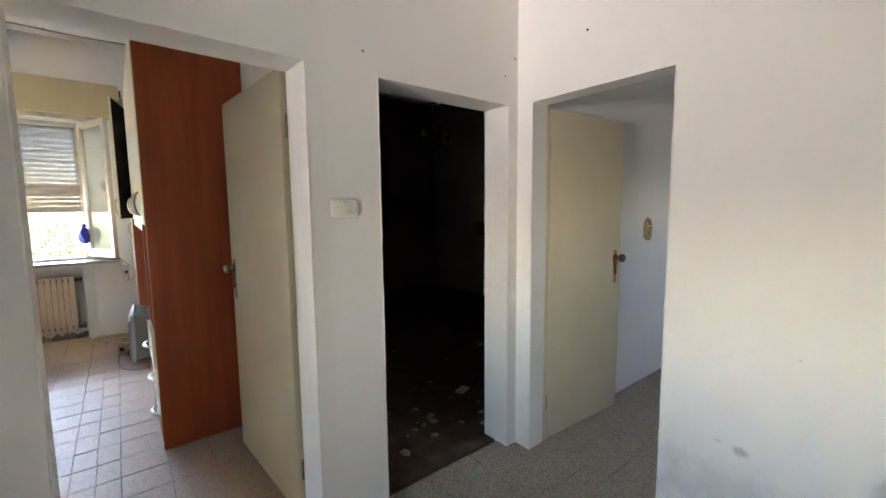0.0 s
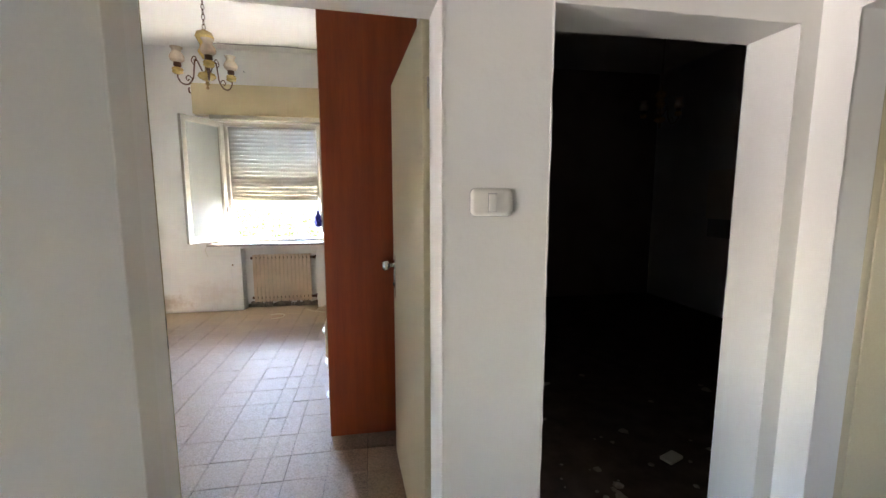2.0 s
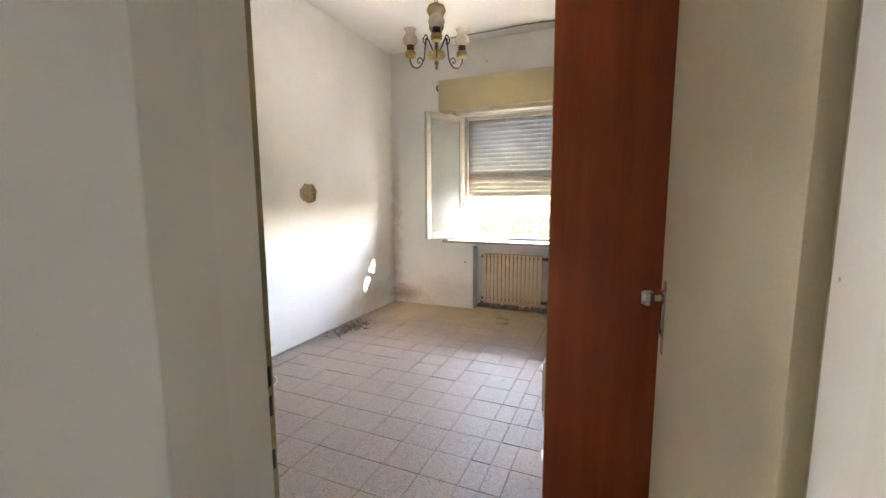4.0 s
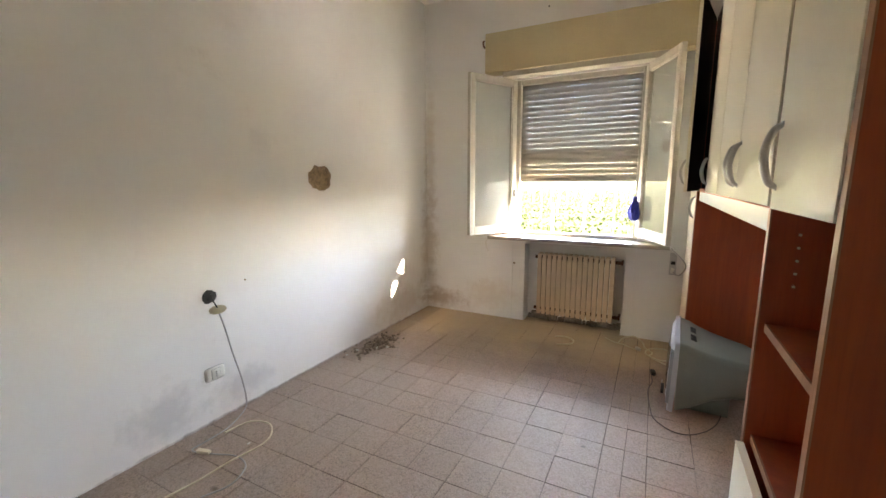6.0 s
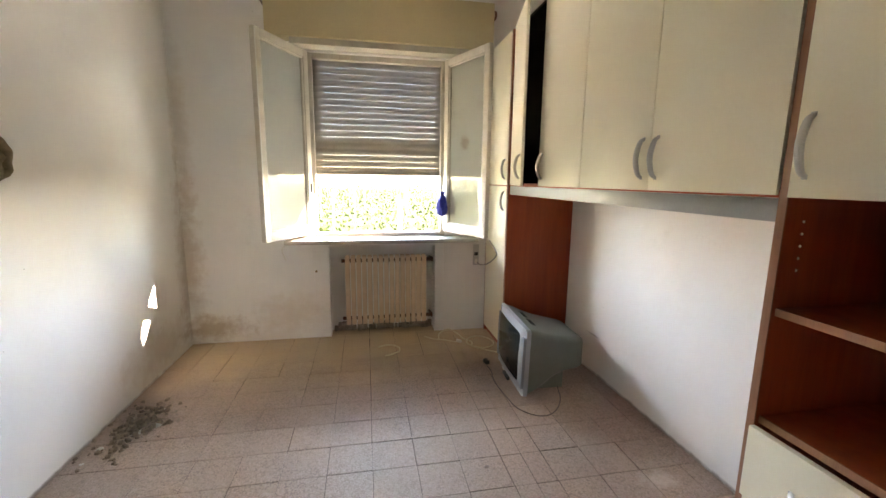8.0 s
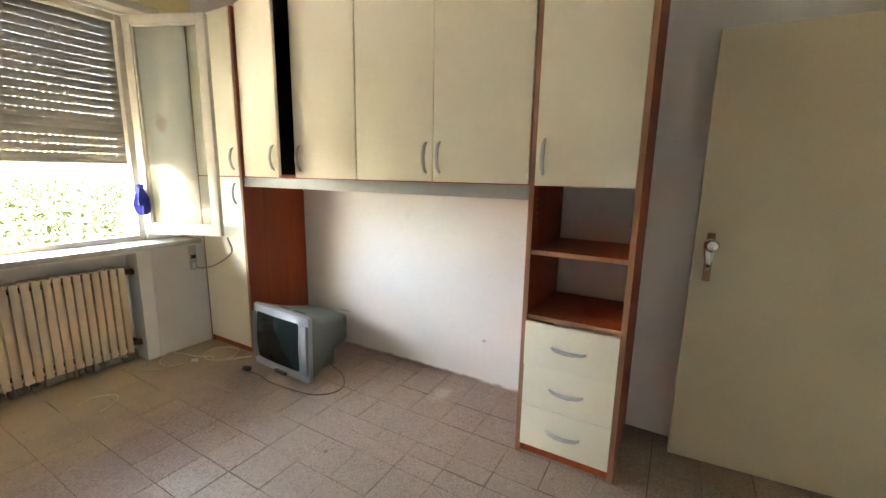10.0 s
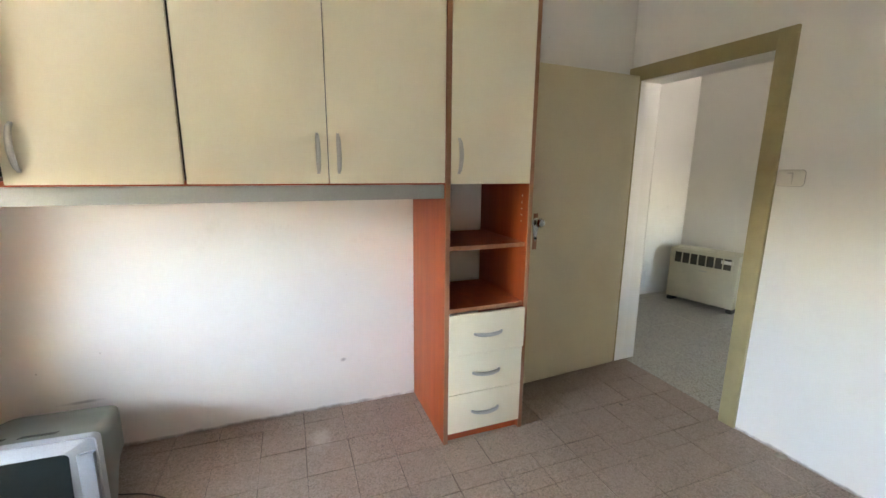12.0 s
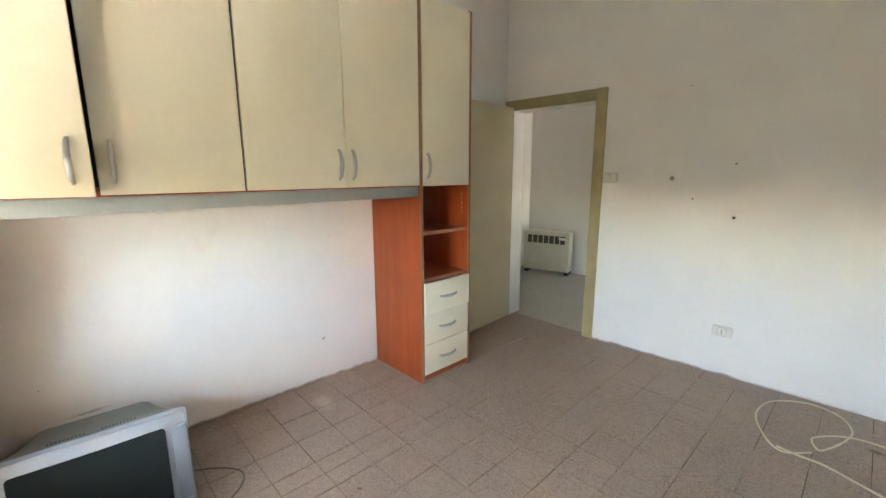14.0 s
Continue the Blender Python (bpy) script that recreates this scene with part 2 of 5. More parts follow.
M_HALLTILE = terrazzo("terrazzo_grey", (0.42, 0.4, 0.33), (0.56, 0.53, 0.46), (0.13, 0.11, 0.09), (0.44, 0.41, 0.34), 0.45, 0.3, (0.34, 0.32, 0.26))
M_GROUT = plain("grout_dark", (0.155, 0.11, 0.08), 0.9, vary=0.4, scale=20, bump=0.4)
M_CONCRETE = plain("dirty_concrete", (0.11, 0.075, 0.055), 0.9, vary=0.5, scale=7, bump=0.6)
M_CHERRY = veneer("cherry_veneer", (0.42, 0.078, 0.014), (0.31, 0.05, 0.009), 0.46)
M_EDGE = veneer("cherry_edging", (0.42, 0.2, 0.11), (0.3, 0.13, 0.07))
M_CREAM = plain("cream_laminate", (0.86, 0.79, 0.62), 0.36, vary=0.04, scale=1.5, bump=0.03)
M_DOOR = plain("door_paint_cream", (0.62, 0.54, 0.36), 0.42, vary=0.06, scale=2.0, bump=0.05)
M_CASING = plain("casing_paint_olive", (0.38, 0.31, 0.16), 0.5, vary=0.15, scale=5)
M_GREYRAIL = plain("grey_laminate", (0.36, 0.38, 0.37), 0.35, vary=0.05)
M_STEEL = plain("satin_nickel", (0.55, 0.54, 0.51), 0.32, 0.9, vary=0.06, bump=0.03)
M_CHROME = plain("worn_chrome", (0.6, 0.58, 0.55), 0.22, 1.0, vary=0.15)
M_BROWNMETAL = plain("aged_bronze", (0.16, 0.08, 0.045), 0.35, 0.7, vary=0.3)
M_WINPAINT = plain("window_paint_white", (0.52, 0.48, 0.39), 0.42, vary=0.12, scale=9, bump=0.2)
M_BOXPAINT = plain("shutter_box_beige", (0.58, 0.48, 0.28), 0.5, vary=0.06, scale=2)
M_SLAT = plain("shutter_slat_grey", (0.31, 0.28, 0.23), 0.5, vary=0.12, scale=5)
M_MARBLE = plain("sill_marble", (0.5, 0.46, 0.38), 0.16, vary=0.2, scale=14)
M_RAD = plain("radiator_enamel_beige", (0.72, 0.55, 0.38), 0.38, vary=0.1, scale=8)
M_TVFRONT = plain("tv_plastic_silver", (0.4, 0.43, 0.46), 0.35, 0.15, vary=0.06)
M_TVBACK = plain("tv_plastic_grey_green", (0.16, 0.18, 0.145), 0.5, vary=0.1)
M_TVGLASS = plain("tv_tube_glass", (0.022, 0.03, 0.03), 0.12, vary=0.05, bump=0.0)
M_BLACK = plain("black_plastic", (0.02, 0.018, 0.016), 0.5, vary=0.2)
M_WHITEPLASTIC = plain("white_plastic", (0.76, 0.73, 0.65), 0.35, vary=0.05)
M_CABLE = plain("cable_ivory", (0.66, 0.58, 0.4), 0.5, vary=0.1)
M_CABLEDARK = plain("cable_brown", (0.09, 0.06, 0.05), 0.5)
M_CABLEGREY = plain("cable_grey", (0.38, 0.36, 0.33), 0.5)
M_BRASS = plain("antique_brass", (0.34, 0.22, 0.09), 0.35, 0.9, vary=0.25)
M_CERAMIC = plain("amber_ceramic", (0.66, 0.47, 0.18), 0.25, vary=0.35, scale=24)
M_BLUE = plain("blue_cloth", (0.02, 0.03, 0.3), 0.8, vary=0.3, scale=30, bump=0.3)
M_FANBODY = plain("fan_coil_cream", (0.56, 0.52, 0.38), 0.45, vary=0.08)
M_RUBBLE = plain("rubble", (0.36, 0.3, 0.24), 0.9, vary=0.45, scale=35, bump=0.6)
M_GLASS = pane_glass("window_glass", 0.06, (0.95, 0.98, 0.97))
M_SHADE = frosted("lampshade_glass", (0.95, 0.78, 0.62), 0.65)
M_VENT = plain("tv_vent_dark", (0.05, 0.055, 0.045), 0.6)
M_SPEAKER = plain("tv_speaker_grey", (0.25, 0.28, 0.31), 0.5, vary=0.06)
M_OUTLET = plain("outlet_shadow_brown", (0.06, 0.052, 0.036), 0.7, vary=0.3, scale=20)
M_POST = plain("vine_post_wood", (0.16, 0.13, 0.1), 0.9)
M_VINE = plain("vine_leaf", (0.046, 0.057, 0.018), 0.6, vary=0.4, scale=3)
M_GRASS = plain("meadow", (0.055, 0.068, 0.022), 0.9, vary=0.35, scale=0.7, bump=0.3, grain=20)
M_HEAP = plain("rubble_heap_dirt", (0.27, 0.21, 0.155), 0.95, vary=0.6, scale=30, bump=0.6)
# cabinet insides: their shade is put into a near-black colour
M_CABINETSHADE = plain("cabinet_inside_shade", (0.02, 0.011, 0.008), 0.7, vary=0.2)
M_BOUNCESLAB = plain("pale_bounce_slab", (0.76, 0.73, 0.66), 0.9, vary=0.15, scale=1.5, bump=0.4)
for m in (M_GRASS, M_VINE):
    m.node_tree.nodes["Principled BSDF"].inputs["Specular IOR Level"].default_value = 0.05
M_PAPER = plain("paper_scrap", (0.6, 0.58, 0.5), 0.8)

# mesh helpers --------------------------------------------------------------
ORIGIN = {}


def box(bm, x0, x1, y0, y1, z0, z1, bevel=0.0):
    """A box between two corners, with edges rounded by bevel."""
    vs = [bm.verts.new((x, y, z)) for x in (x0, x1) for y in (y0, y1) for z in (z0, z1)]
    fs = [bm.faces.new([vs[i] for i in f]) for f in ((0, 1, 3, 2), (4, 6, 7, 5), (0, 4, 5, 1), (2, 3, 7, 6), (0, 2, 6, 4), (1, 5, 7, 3))]
    if bevel:
        edges = list({e for f in fs for e in f.edges})
        bmesh.ops.bevel(bm, geom=edges, offset=bevel, segments=2, affect="EDGES", profile=0.6)
    return vs


def boxed(*args, bevel=0.0):
    bm = bmesh.new()
    box(bm, *args, bevel=bevel)
    return bm


def finish(name, bm, material, smooth=True):
    bmesh.ops.recalc_face_normals(bm, faces=bm.faces)
    me = bpy.data.meshes.new(name)
    bm.to_mesh(me)
    bm.free()
    me.materials.append(material)
    if smooth:
        me.shade_smooth()
        me.set_sharp_from_angle(angle=radians(35))
    return me


def thing(name, place, label, category, group="", kind=""):
    """An Empty at a thing's base, whose parts are added with part()."""
    ob = tagged(new(name), label, category, group, kind)
    ob.location = place
    ORIGIN[ob] = Vector(place)
    return ob


def part(name, bm, material, parent, label="", smooth=True):
    """One mesh, modelled in world coordinates, under a thing or a part."""
    bmesh.ops.translate(bm, verts=bm.verts, vec=-ORIGIN[parent])
    ob = new(name, finish(name, bm, material, smooth))
    ob.parent = parent
    ORIGIN[ob] = ORIGIN[parent]
    return tagged(ob, label)


def solo(name, bm, material, label, category, group="", kind="", smooth=True):
    """A thing that is a single mesh, with its origin at the middle of its base."""
    co = [v.co for v in bm.verts]
    base = Vector((sum(c.x for c in co) / len(co), sum(c.y for c in co) / len(co), min(c.z for c in co)))
    bmesh.ops.translate(bm, verts=bm.verts, vec=-base)
    ob = new(name, finish(name, bm, material, smooth))
    ob.location = base
    ORIGIN[ob] = base
    return tagged(ob, label, category, group, kind)


def lathe(bm, profile, centre, seg=20, caps=True):
    """Turn (radius, height) pairs round an upright axis."""
    rings = []
    for r, z in profile:
        rings.append([bm.verts.new((centre[0] + r * math.cos(2 * math.pi * i / seg), centre[1] + r * math.sin(2 * math.pi * i / seg), centre[2] + z)) for i in range(seg)])
    for a, b in zip(rings, rings[1:]):
        for i in range(seg):
            bm.faces.new((a[i], a[(i + 1) % seg], b[(i + 1) % seg], b[i]))
    if caps:
        bm.faces.new(rings[0][::-1])
        bm.faces.new(rings[-1])


def smooth_line(points, steps=6, closed=False):
    """Catmull-Rom curve through points."""
    p = [Vector(q) for q in points]
    p = [p[-1], *p, p[0], p[1]] if closed else [2 * p[0] - p[1], *p, 2 * p[-1] - p[-2]]
    out = []
    for a, b, c, d in zip(p, p[1:], p[2:], p[3:]):
        for k in range(steps):
            t = k / steps
            out.append(0.5 * (2 * b + (c - a) * t + (2 * a - 5 * b + 4 * c - d) * t * t + (3 * b - a - 3 * c + d) * t ** 3))
    if not closed:
        out.append(p[-2])
    return out


def tube(bm, line, radius, seg=8, closed=False, ends=True):
    """A round bar along a line; radius may be a function of 0..1."""
    rings, n = [], len(line)
    side = None
    for i, q in enumerate(line):
        a = line[i - 1] if i or closed else line[i]
        b = line[(i + 1) % n] if i < n - 1 or closed else line[i]
        d = (b - a).normalized()
        if side is None:
            side = d.cross(Vector((0.3, 0.2, 1))).normalized()
        side = (side - d * side.dot(d)).normalized()
        up = d.cross(side)
        r = radius(i / (n - 1)) if callable(radius) else radius
        rings.append([bm.verts.new(q + r * (side * math.cos(2 * math.pi * k / seg) + up * math.sin(2 * math.pi * k / seg))) for k in range(seg)])
    pairs = list(zip(rings, rings[1:])) + ([(rings[-1], rings[0])] if closed else [])
    for a, b in pairs:
        for k in range(seg):
            bm.faces.new((a[k], a[(k + 1) % seg], b[(k + 1) % seg], b[k]))
    if ends and not closed:
        bm.faces.new(rings[0][::-1])
        bm.faces.new(rings[-1])


def bar(bm, a, b, radius, seg=8):
    tube(bm, [Vector(a), Vector(b)], radius, seg)


def turned(bm, m):
    bmesh.ops.transform(bm, matrix=m, verts=bm.verts)
    return bm


def cable(name, points, radius, material, label, category="cable", steps=8):
    bm = bmesh.new()
    tube(bm, smooth_line(points, steps), radius, 8)
    return solo(name, bm, material, label, category)


# structure -----------------------------------------------------------------
H = 3.36  # ceiling height
X_W, X_E, Y_S, Y_N = -2.04, 1.152, 2.04, 6.427  # bedroom faces
HALL_N, HALL_S, HALL_E, HALL_W = 1.845, -0.11, 2.33, -2.95
SIDE_W, SIDE_N, SIDE_E, SIDE_S = 2.46, 1.79, 5.2, -1.5
OUT_N = 6.68


def wall(name, material, along, a0, a1, b0, b1, openings=(), top=3.5, label="painted plaster wall", arris=()):
    """A wall along x or y from a0 to a1, between b0 and b1 across, with openings (from, to, bottom, top) right through it."""
    bm = bmesh.new()
    cuts = sorted({a0, a1, *(v for o in openings for v in o[:2])})
    for u, v in zip(cuts, cuts[1:]):
        here = sorted((o[2], o[3]) for o in openings if o[0] <= u and o[1] >= v)
        z = -0.1
        for lo, hi in [*here, (top, top)]:
            if lo > z:
                box(bm, *((u, v, b0, b1) if along == "x" else (b0, b1, u, v)), z, lo)
            z = max(z, hi)
    bmesh.ops.remove_doubles(bm, verts=bm.verts, dist=0.0001)
    rnd = random.Random(len(name) * 7 + int(a0 * 100))
    for o in openings:  # hand-plastered edges, not quite straight
        for face in arris:
            corners = [(o[0], 0.0), (o[0], o[3]), (o[1], o[3]), (o[1], 0.0)]
            for (p, zp), (q, zq) in zip(corners, corners[1:]):
                n = int(max(abs(q - p), abs(zq - zp)) / 0.045)
                line = []
                for k in range(n + 1):
                    u, z = p + (q - p) * k / n, zp + (zq - zp) * k / n
                    du, dz = (0, rnd.uniform(-0.0012, 0.001)) if zp == zq else (rnd.uniform(-0.0012, 0.0012), 0)
                    v = face + rnd.uniform(-0.0012, 0.0012)
                    line.append(Vector((u + du, v, z + dz) if along == "x" else (v, u + du, z + dz)))
                tube(bm, line, lambda t: 0.0034 + 0.0006 * math.sin(40 * t), 8)
    return solo(name, bm, material, label, "wall", kind="structure")


WIN = (-1.0, 0.19, 0.9, 2.47)
NICHE = (-0.87, 0.1, -0.1, 0.84)
HOLE = (4.605, 4.855, 1.413, 1.613)
SIDE_HOLE = (3.81, 3.98, 1.187, 1.387)
SOCKET_HOLE = (3.72, 3.775, 0.768, 0.82)
wall("wall_north", M_WALL, "x", -2.2, X_E + 0.1, Y_N, 6.6, (WIN, NICHE), label="white plaster outer wall with window and radiator niche", arris=(Y_N,))
wall("wall_dark_north", M_ROOMSHADE, "x", X_E + 0.1, SIDE_E, Y_N, 6.6, label="wall of an unlit room, shade put into its brown colour")
wall("wall_north_outer", M_WALL, "x", -2.2, SIDE_E, 6.6, OUT_N, (WIN,), label="outer skin of the window wall")
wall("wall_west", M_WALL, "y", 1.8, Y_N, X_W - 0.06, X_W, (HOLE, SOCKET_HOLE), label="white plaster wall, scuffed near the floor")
wall("wall_west_outer", M_BARE, "y", 1.55, OUT_N, -2.25, X_W - 0.06, label="masonry behind the plaster")
DOOR_A = (0.243, 1.065, -0.1, 2.07)
DOOR_D = (1.40, 2.25, -0.1, 2.066)
# the wall between bedroom and hall stands slightly askew west of the wardrobe wall
SKEW = Matrix.Translation((1.15, 1.95, 0)) @ pose(0, 0, 0, 0, 0, 2.66) @ Matrix.Translation((-1.15, -1.95, 0))


def skewed(ob):
    """Turn a top-level thing with the skewed wall."""
    ob.matrix_basis = SKEW @ Matrix.Translation(ob.location)
    return ob


skewed(wall("wall_south", M_WALL, "x", -2.2, X_E, 1.95, Y_S, (DOOR_A,), label="white plaster wall with doorway"))
skewed(wall("wall_hall_north_2", M_HALL, "x", HALL_W, X_E, HALL_N, 1.95, (DOOR_A,), label="cream plaster wall with doorway to the bedroom", arris=(HALL_N,)))
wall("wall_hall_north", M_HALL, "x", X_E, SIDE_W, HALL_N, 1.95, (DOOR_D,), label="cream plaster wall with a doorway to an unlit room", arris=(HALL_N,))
wall("wall_dark_south", M_HALL, "x", X_E, SIDE_W, 1.95, Y_S, (DOOR_D,), label="cream plaster reveal round the dark doorway")
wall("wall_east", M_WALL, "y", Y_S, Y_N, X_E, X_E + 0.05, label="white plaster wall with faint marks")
wall("wall_dark_west", M_ROOMSHADE, "y", Y_S, Y_N, X_E + 0.05, X_E + 0.1, label="wall of an unlit room, shade put into its brown colour")
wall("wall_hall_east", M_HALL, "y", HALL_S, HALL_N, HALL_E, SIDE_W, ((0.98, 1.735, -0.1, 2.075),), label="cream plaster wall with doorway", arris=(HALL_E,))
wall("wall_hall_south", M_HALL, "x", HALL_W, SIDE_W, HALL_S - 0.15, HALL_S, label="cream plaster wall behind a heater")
# unseen lobby, added so its two openings shape the hall's fill light
wall("wall_hall_west", M_HALL, "y", HALL_S, 1.74, -0.75, -0.62, ((-0.05, 1.25, -0.1, 2.1),), label="unseen cream plaster wall, its opening added to pass the hall's light")
wall("wall_lobby_west", M_HALL, "y", HALL_S, HALL_N, HALL_W - 0.15, HALL_W, ((-0.1, 0.9, 0.95, 1.6),), label="unseen cream plaster wall, its opening added to shape the hall's light")
wall("wall_side_north", M_SIDE, "x", SIDE_W, SIDE_E, SIDE_N, 1.93, (SIDE_HOLE,), label="bluish white plaster wall with a hole")
wall("wall_side_south", M_SIDE, "x", SIDE_W, SIDE_E, SIDE_S - 0.15, SIDE_S, ((3.9, 4.35, 1.35, 1.8),), label="white plaster wall with window opening")
wall("wall_side_west", M_SIDE, "y", SIDE_S - 0.15, HALL_S - 0.15, SIDE_W - 0.1, SIDE_W, label="white plaster wall")
wall("wall_side_east", M_SIDE, "y", SIDE_S - 0.15, OUT_N, SIDE_E, SIDE_E + 0.15, label="white plaster wall")
wall("wall_dark_divide", M_ROOMSHADE, "x", SIDE_W, SIDE_E, 1.93, Y_S, label="wall of an unlit room, shade put into its brown colour")
solo("ceiling", boxed(-3.1, SIDE_E + 0.1, -1.65, OUT_N, H, H + 0.15), M_CEIL, "white plaster ceiling with a faint crack", "ceiling", kind="structure")


def wall_hole(name, place, normal, width, height, back, label, seed):
    """A ragged hole knocked in plaster: a rough hollow with a broken plaster lip round a cut in the wall. normal: 'x' or '-y'."""
    rnd = random.Random(seed)
    n = 22
    ob = thing(name, place, label, "wall hole")
    c = Vector(place)
    u, w = (Vector((0, 1, 0)), Vector((1, 0, 0))) if normal == "x" else (Vector((1, 0, 0)), Vector((0, -1, 0)))
    up = Vector((0, 0, 1))
    edge = [0.5 * (1 + rnd.uniform(-0.13, 0.13)) for _ in range(n)]
    lip, rim, hollow = bmesh.new(), bmesh.new(), bmesh.new()

    def band(bm, steps):
        rings = []
        for grow, out in steps:
            ring = []
            for i in range(n):
                a = 2 * math.pi * i / n
                k = edge[i] * grow if grow <= 1.1 else 0.5 * grow
                ring.append(bm.verts.new(c + u * (math.cos(a) * k * width) + up * (math.sin(a) * k * height) + w * out))
            rings.append(ring)
        for a, b in zip(rings, rings[1:]):
            for i in range(n):
                bm.faces.new((a[i], a[(i + 1) % n], b[(i + 1) % n], b[i]))

    band(lip, ((1.65, 0.0006), (1.06, 0.0025), (1.0, 0.001)))
    band(rim, ((1.0, 0.001), (0.95, -0.012), (0.97, -0.035)))
    part("lip", lip, back, ob, "broken plaster edge")
    part("rim", rim, M_BARE, ob)
    grid = [[hollow.verts.new(c + u * (i / 8 - 0.5) * width * 1.15 + up * (j / 8 - 0.5) * height * 1.15 - w * (0.015 + 0.028 * rnd.random())) for i in range(9)] for j in range(9)]
    for j in range(8):
        for i in range(8):
            hollow.faces.new((grid[j][i], grid[j][i + 1], grid[j + 1][i + 1], grid[j + 1][i]))
    part("hollow", hollow, M_BARE, ob, "rough brown mortar")
    return ob


# doors, casings ------------------------------------------------------------
def knob_set(ob, centre, out, material):
    """A long plate with a round knob on a door face; out: direction away from the leaf."""
    c, o = Vector(centre), Vector(out).normalized()
    side = o.cross(Vector((0, 0, 1)))
    m = Matrix((side, o, Vector((0, 0, 1)))).transposed().to_4x4()
    m.translation = c
    part("lock_patch", turned(boxed(-0.017, 0.017, 0.0002, 0.0016, -0.15, 0.085, bevel=0.0004), m), M_EDGE, ob, "bare wood patch round the lock")
    bm = bmesh.new()
    rings = []
    for grow, out in ((1.0, 0.001), (1.0, 0.005), (0.82, 0.009), (0.5, 0.011)):
        ring = []
        for k in range(24):
            a = 2 * math.pi * k / 24
            low = max(0.0, -math.sin(a))
            ring.append(bm.verts.new((grow * 0.028 * math.cos(a) * (1 - 0.45 * low), out, 0.028 + grow * (0.03 * math.sin(a) if low == 0 else -0.125 * low))))
        rings.append(ring)
    for p, q in zip(rings, rings[1:]):
        for k in range(24):
            bm.faces.new((p[k], p[(k + 1) % 24], q[(k + 1) % 24], q[k]))
    bm.faces.new(rings[-1])
    part("plate", turned(bm, m), material, ob, "drop-shaped metal door plate")
    bm = bmesh.new()
    lathe(bm, ((0.012, 0), (0.012, 0.025), (0.02, 0.03), (0.029, 0.04), (0.03, 0.052), (0.022, 0.064), (0.008, 0.066)), (0, 0, 0), 16)
    knob = part("knob", turned(bm, m @ pose(0, 0.005, 0.03, -90)), material, ob, "round metal knob")
    bm = bmesh.new()
    lathe(bm, ((0.009, 0), (0.009, 0.008)), (0, 0, 0), 12)
    part("keyhole", turned(bm, m @ pose(0, 0.004, -0.075, -90)), M_BLACK, ob)


def door_leaf(name, hinge, angle, width, height, thick, material, metal, label, knob_sides, knob_z):
    """A flush leaf from its hinge line along angle (degrees from +x)."""
    ob = thing(name, (hinge[0], hinge[1], 0.008), label, "door", kind="structure")
    m = pose(hinge[0], hinge[1], 0, 0, 0, angle)
    part("leaf", turned(boxed(0, width, -thick / 2, thick / 2, 0.008, height, bevel=0.003), m), material, ob, "flush painted leaf")
    part("lock_edge", turned(boxed(width - 0.001, width + 0.002, -0.011, 0.011, knob_z - 0.12, knob_z + 0.07), m), metal, ob, "metal lock plate on the edge")
    r = m.to_3x3()
    for side in knob_sides:
        knob_set(ob, m @ Vector((width - 0.065, side * thick / 2, knob_z)), r @ Vector((0, side, 0)), metal)
    for z in (0.25, height - 0.25):
        bm = bmesh.new()
        bar(bm, (hinge[0] - 0.0, hinge[1] - 0.012, z - 0.05), (hinge[0], hinge[1] - 0.012, z + 0.05), 0.007)
        part("hinge", bm, metal, ob, "barrel hinge")
    return ob


door_leaf("door_1", (1.062, 2.07), 94.0, 0.875, 2.1, 0.04, M_DOOR, M_CHROME, "cream painted flush door standing open against the wardrobe", (1, -1), 1.11)
door_leaf("door_2", (2.5, 1.752), -3.0, 0.775, 2.06, 0.04, M_DOOR, M_BROWNMETAL, "cream painted flush door opened into the side room", (-1,), 1.09)

casing = thing("trim_door_casing", (0.655, 2.05, 0), "olive painted wooden door casing on the bedroom side", "door casing", kind="structure")
part("jamb", boxed(0.15, 0.24, 1.985, 2.058, 0.002, 2.17, bevel=0.004), M_CASING, casing)
part("jamb", boxed(1.066, 1.16, 2.03, 2.05, 0.002, 2.075, bevel=0.004), M_CASING, casing)
part("head", boxed(0.24, 1.16, 2.012, 2.057, 2.075, 2.168, bevel=0.004), M_CASING, casing)
for z in (0.93, 1.04, 1.1):
    part("strike_slot", boxed(0.2385, 0.2415, 2.03, 2.05, z, z + 0.04), M_BLACK, casing, "dark strike slot")
skewed(casing)
frame_2 = thing("trim_side_door_frame", (2.48, 1.75, 0), "cream painted side-room door frame", "door frame", kind="structure")
part("jamb", boxed(2.462, 2.498, 1.735, 1.785, 0.002, 2.075, bevel=0.003), M_DOOR, frame_2)

# window --------------------------------------------------------------------
window = thing("window_1", (-0.4, 6.43, 0.93), "white painted wooden casement window with both sashes open inwards", "window", kind="structure")
bm = bmesh.new()
for a in ((-1.0, -0.955, 6.45, 6.505, 0.93, 2.47), (0.145, 0.19, 6.45, 6.505, 0.93, 2.47), (-0.955, 0.145, 6.45, 6.505, 0.93, 0.965), (-0.955, 0.145, 6.45, 6.505, 2.425, 2.47)):
    box(bm, *a, bevel=0.005)
part("window_frame", bm, M_WINPAINT, window)


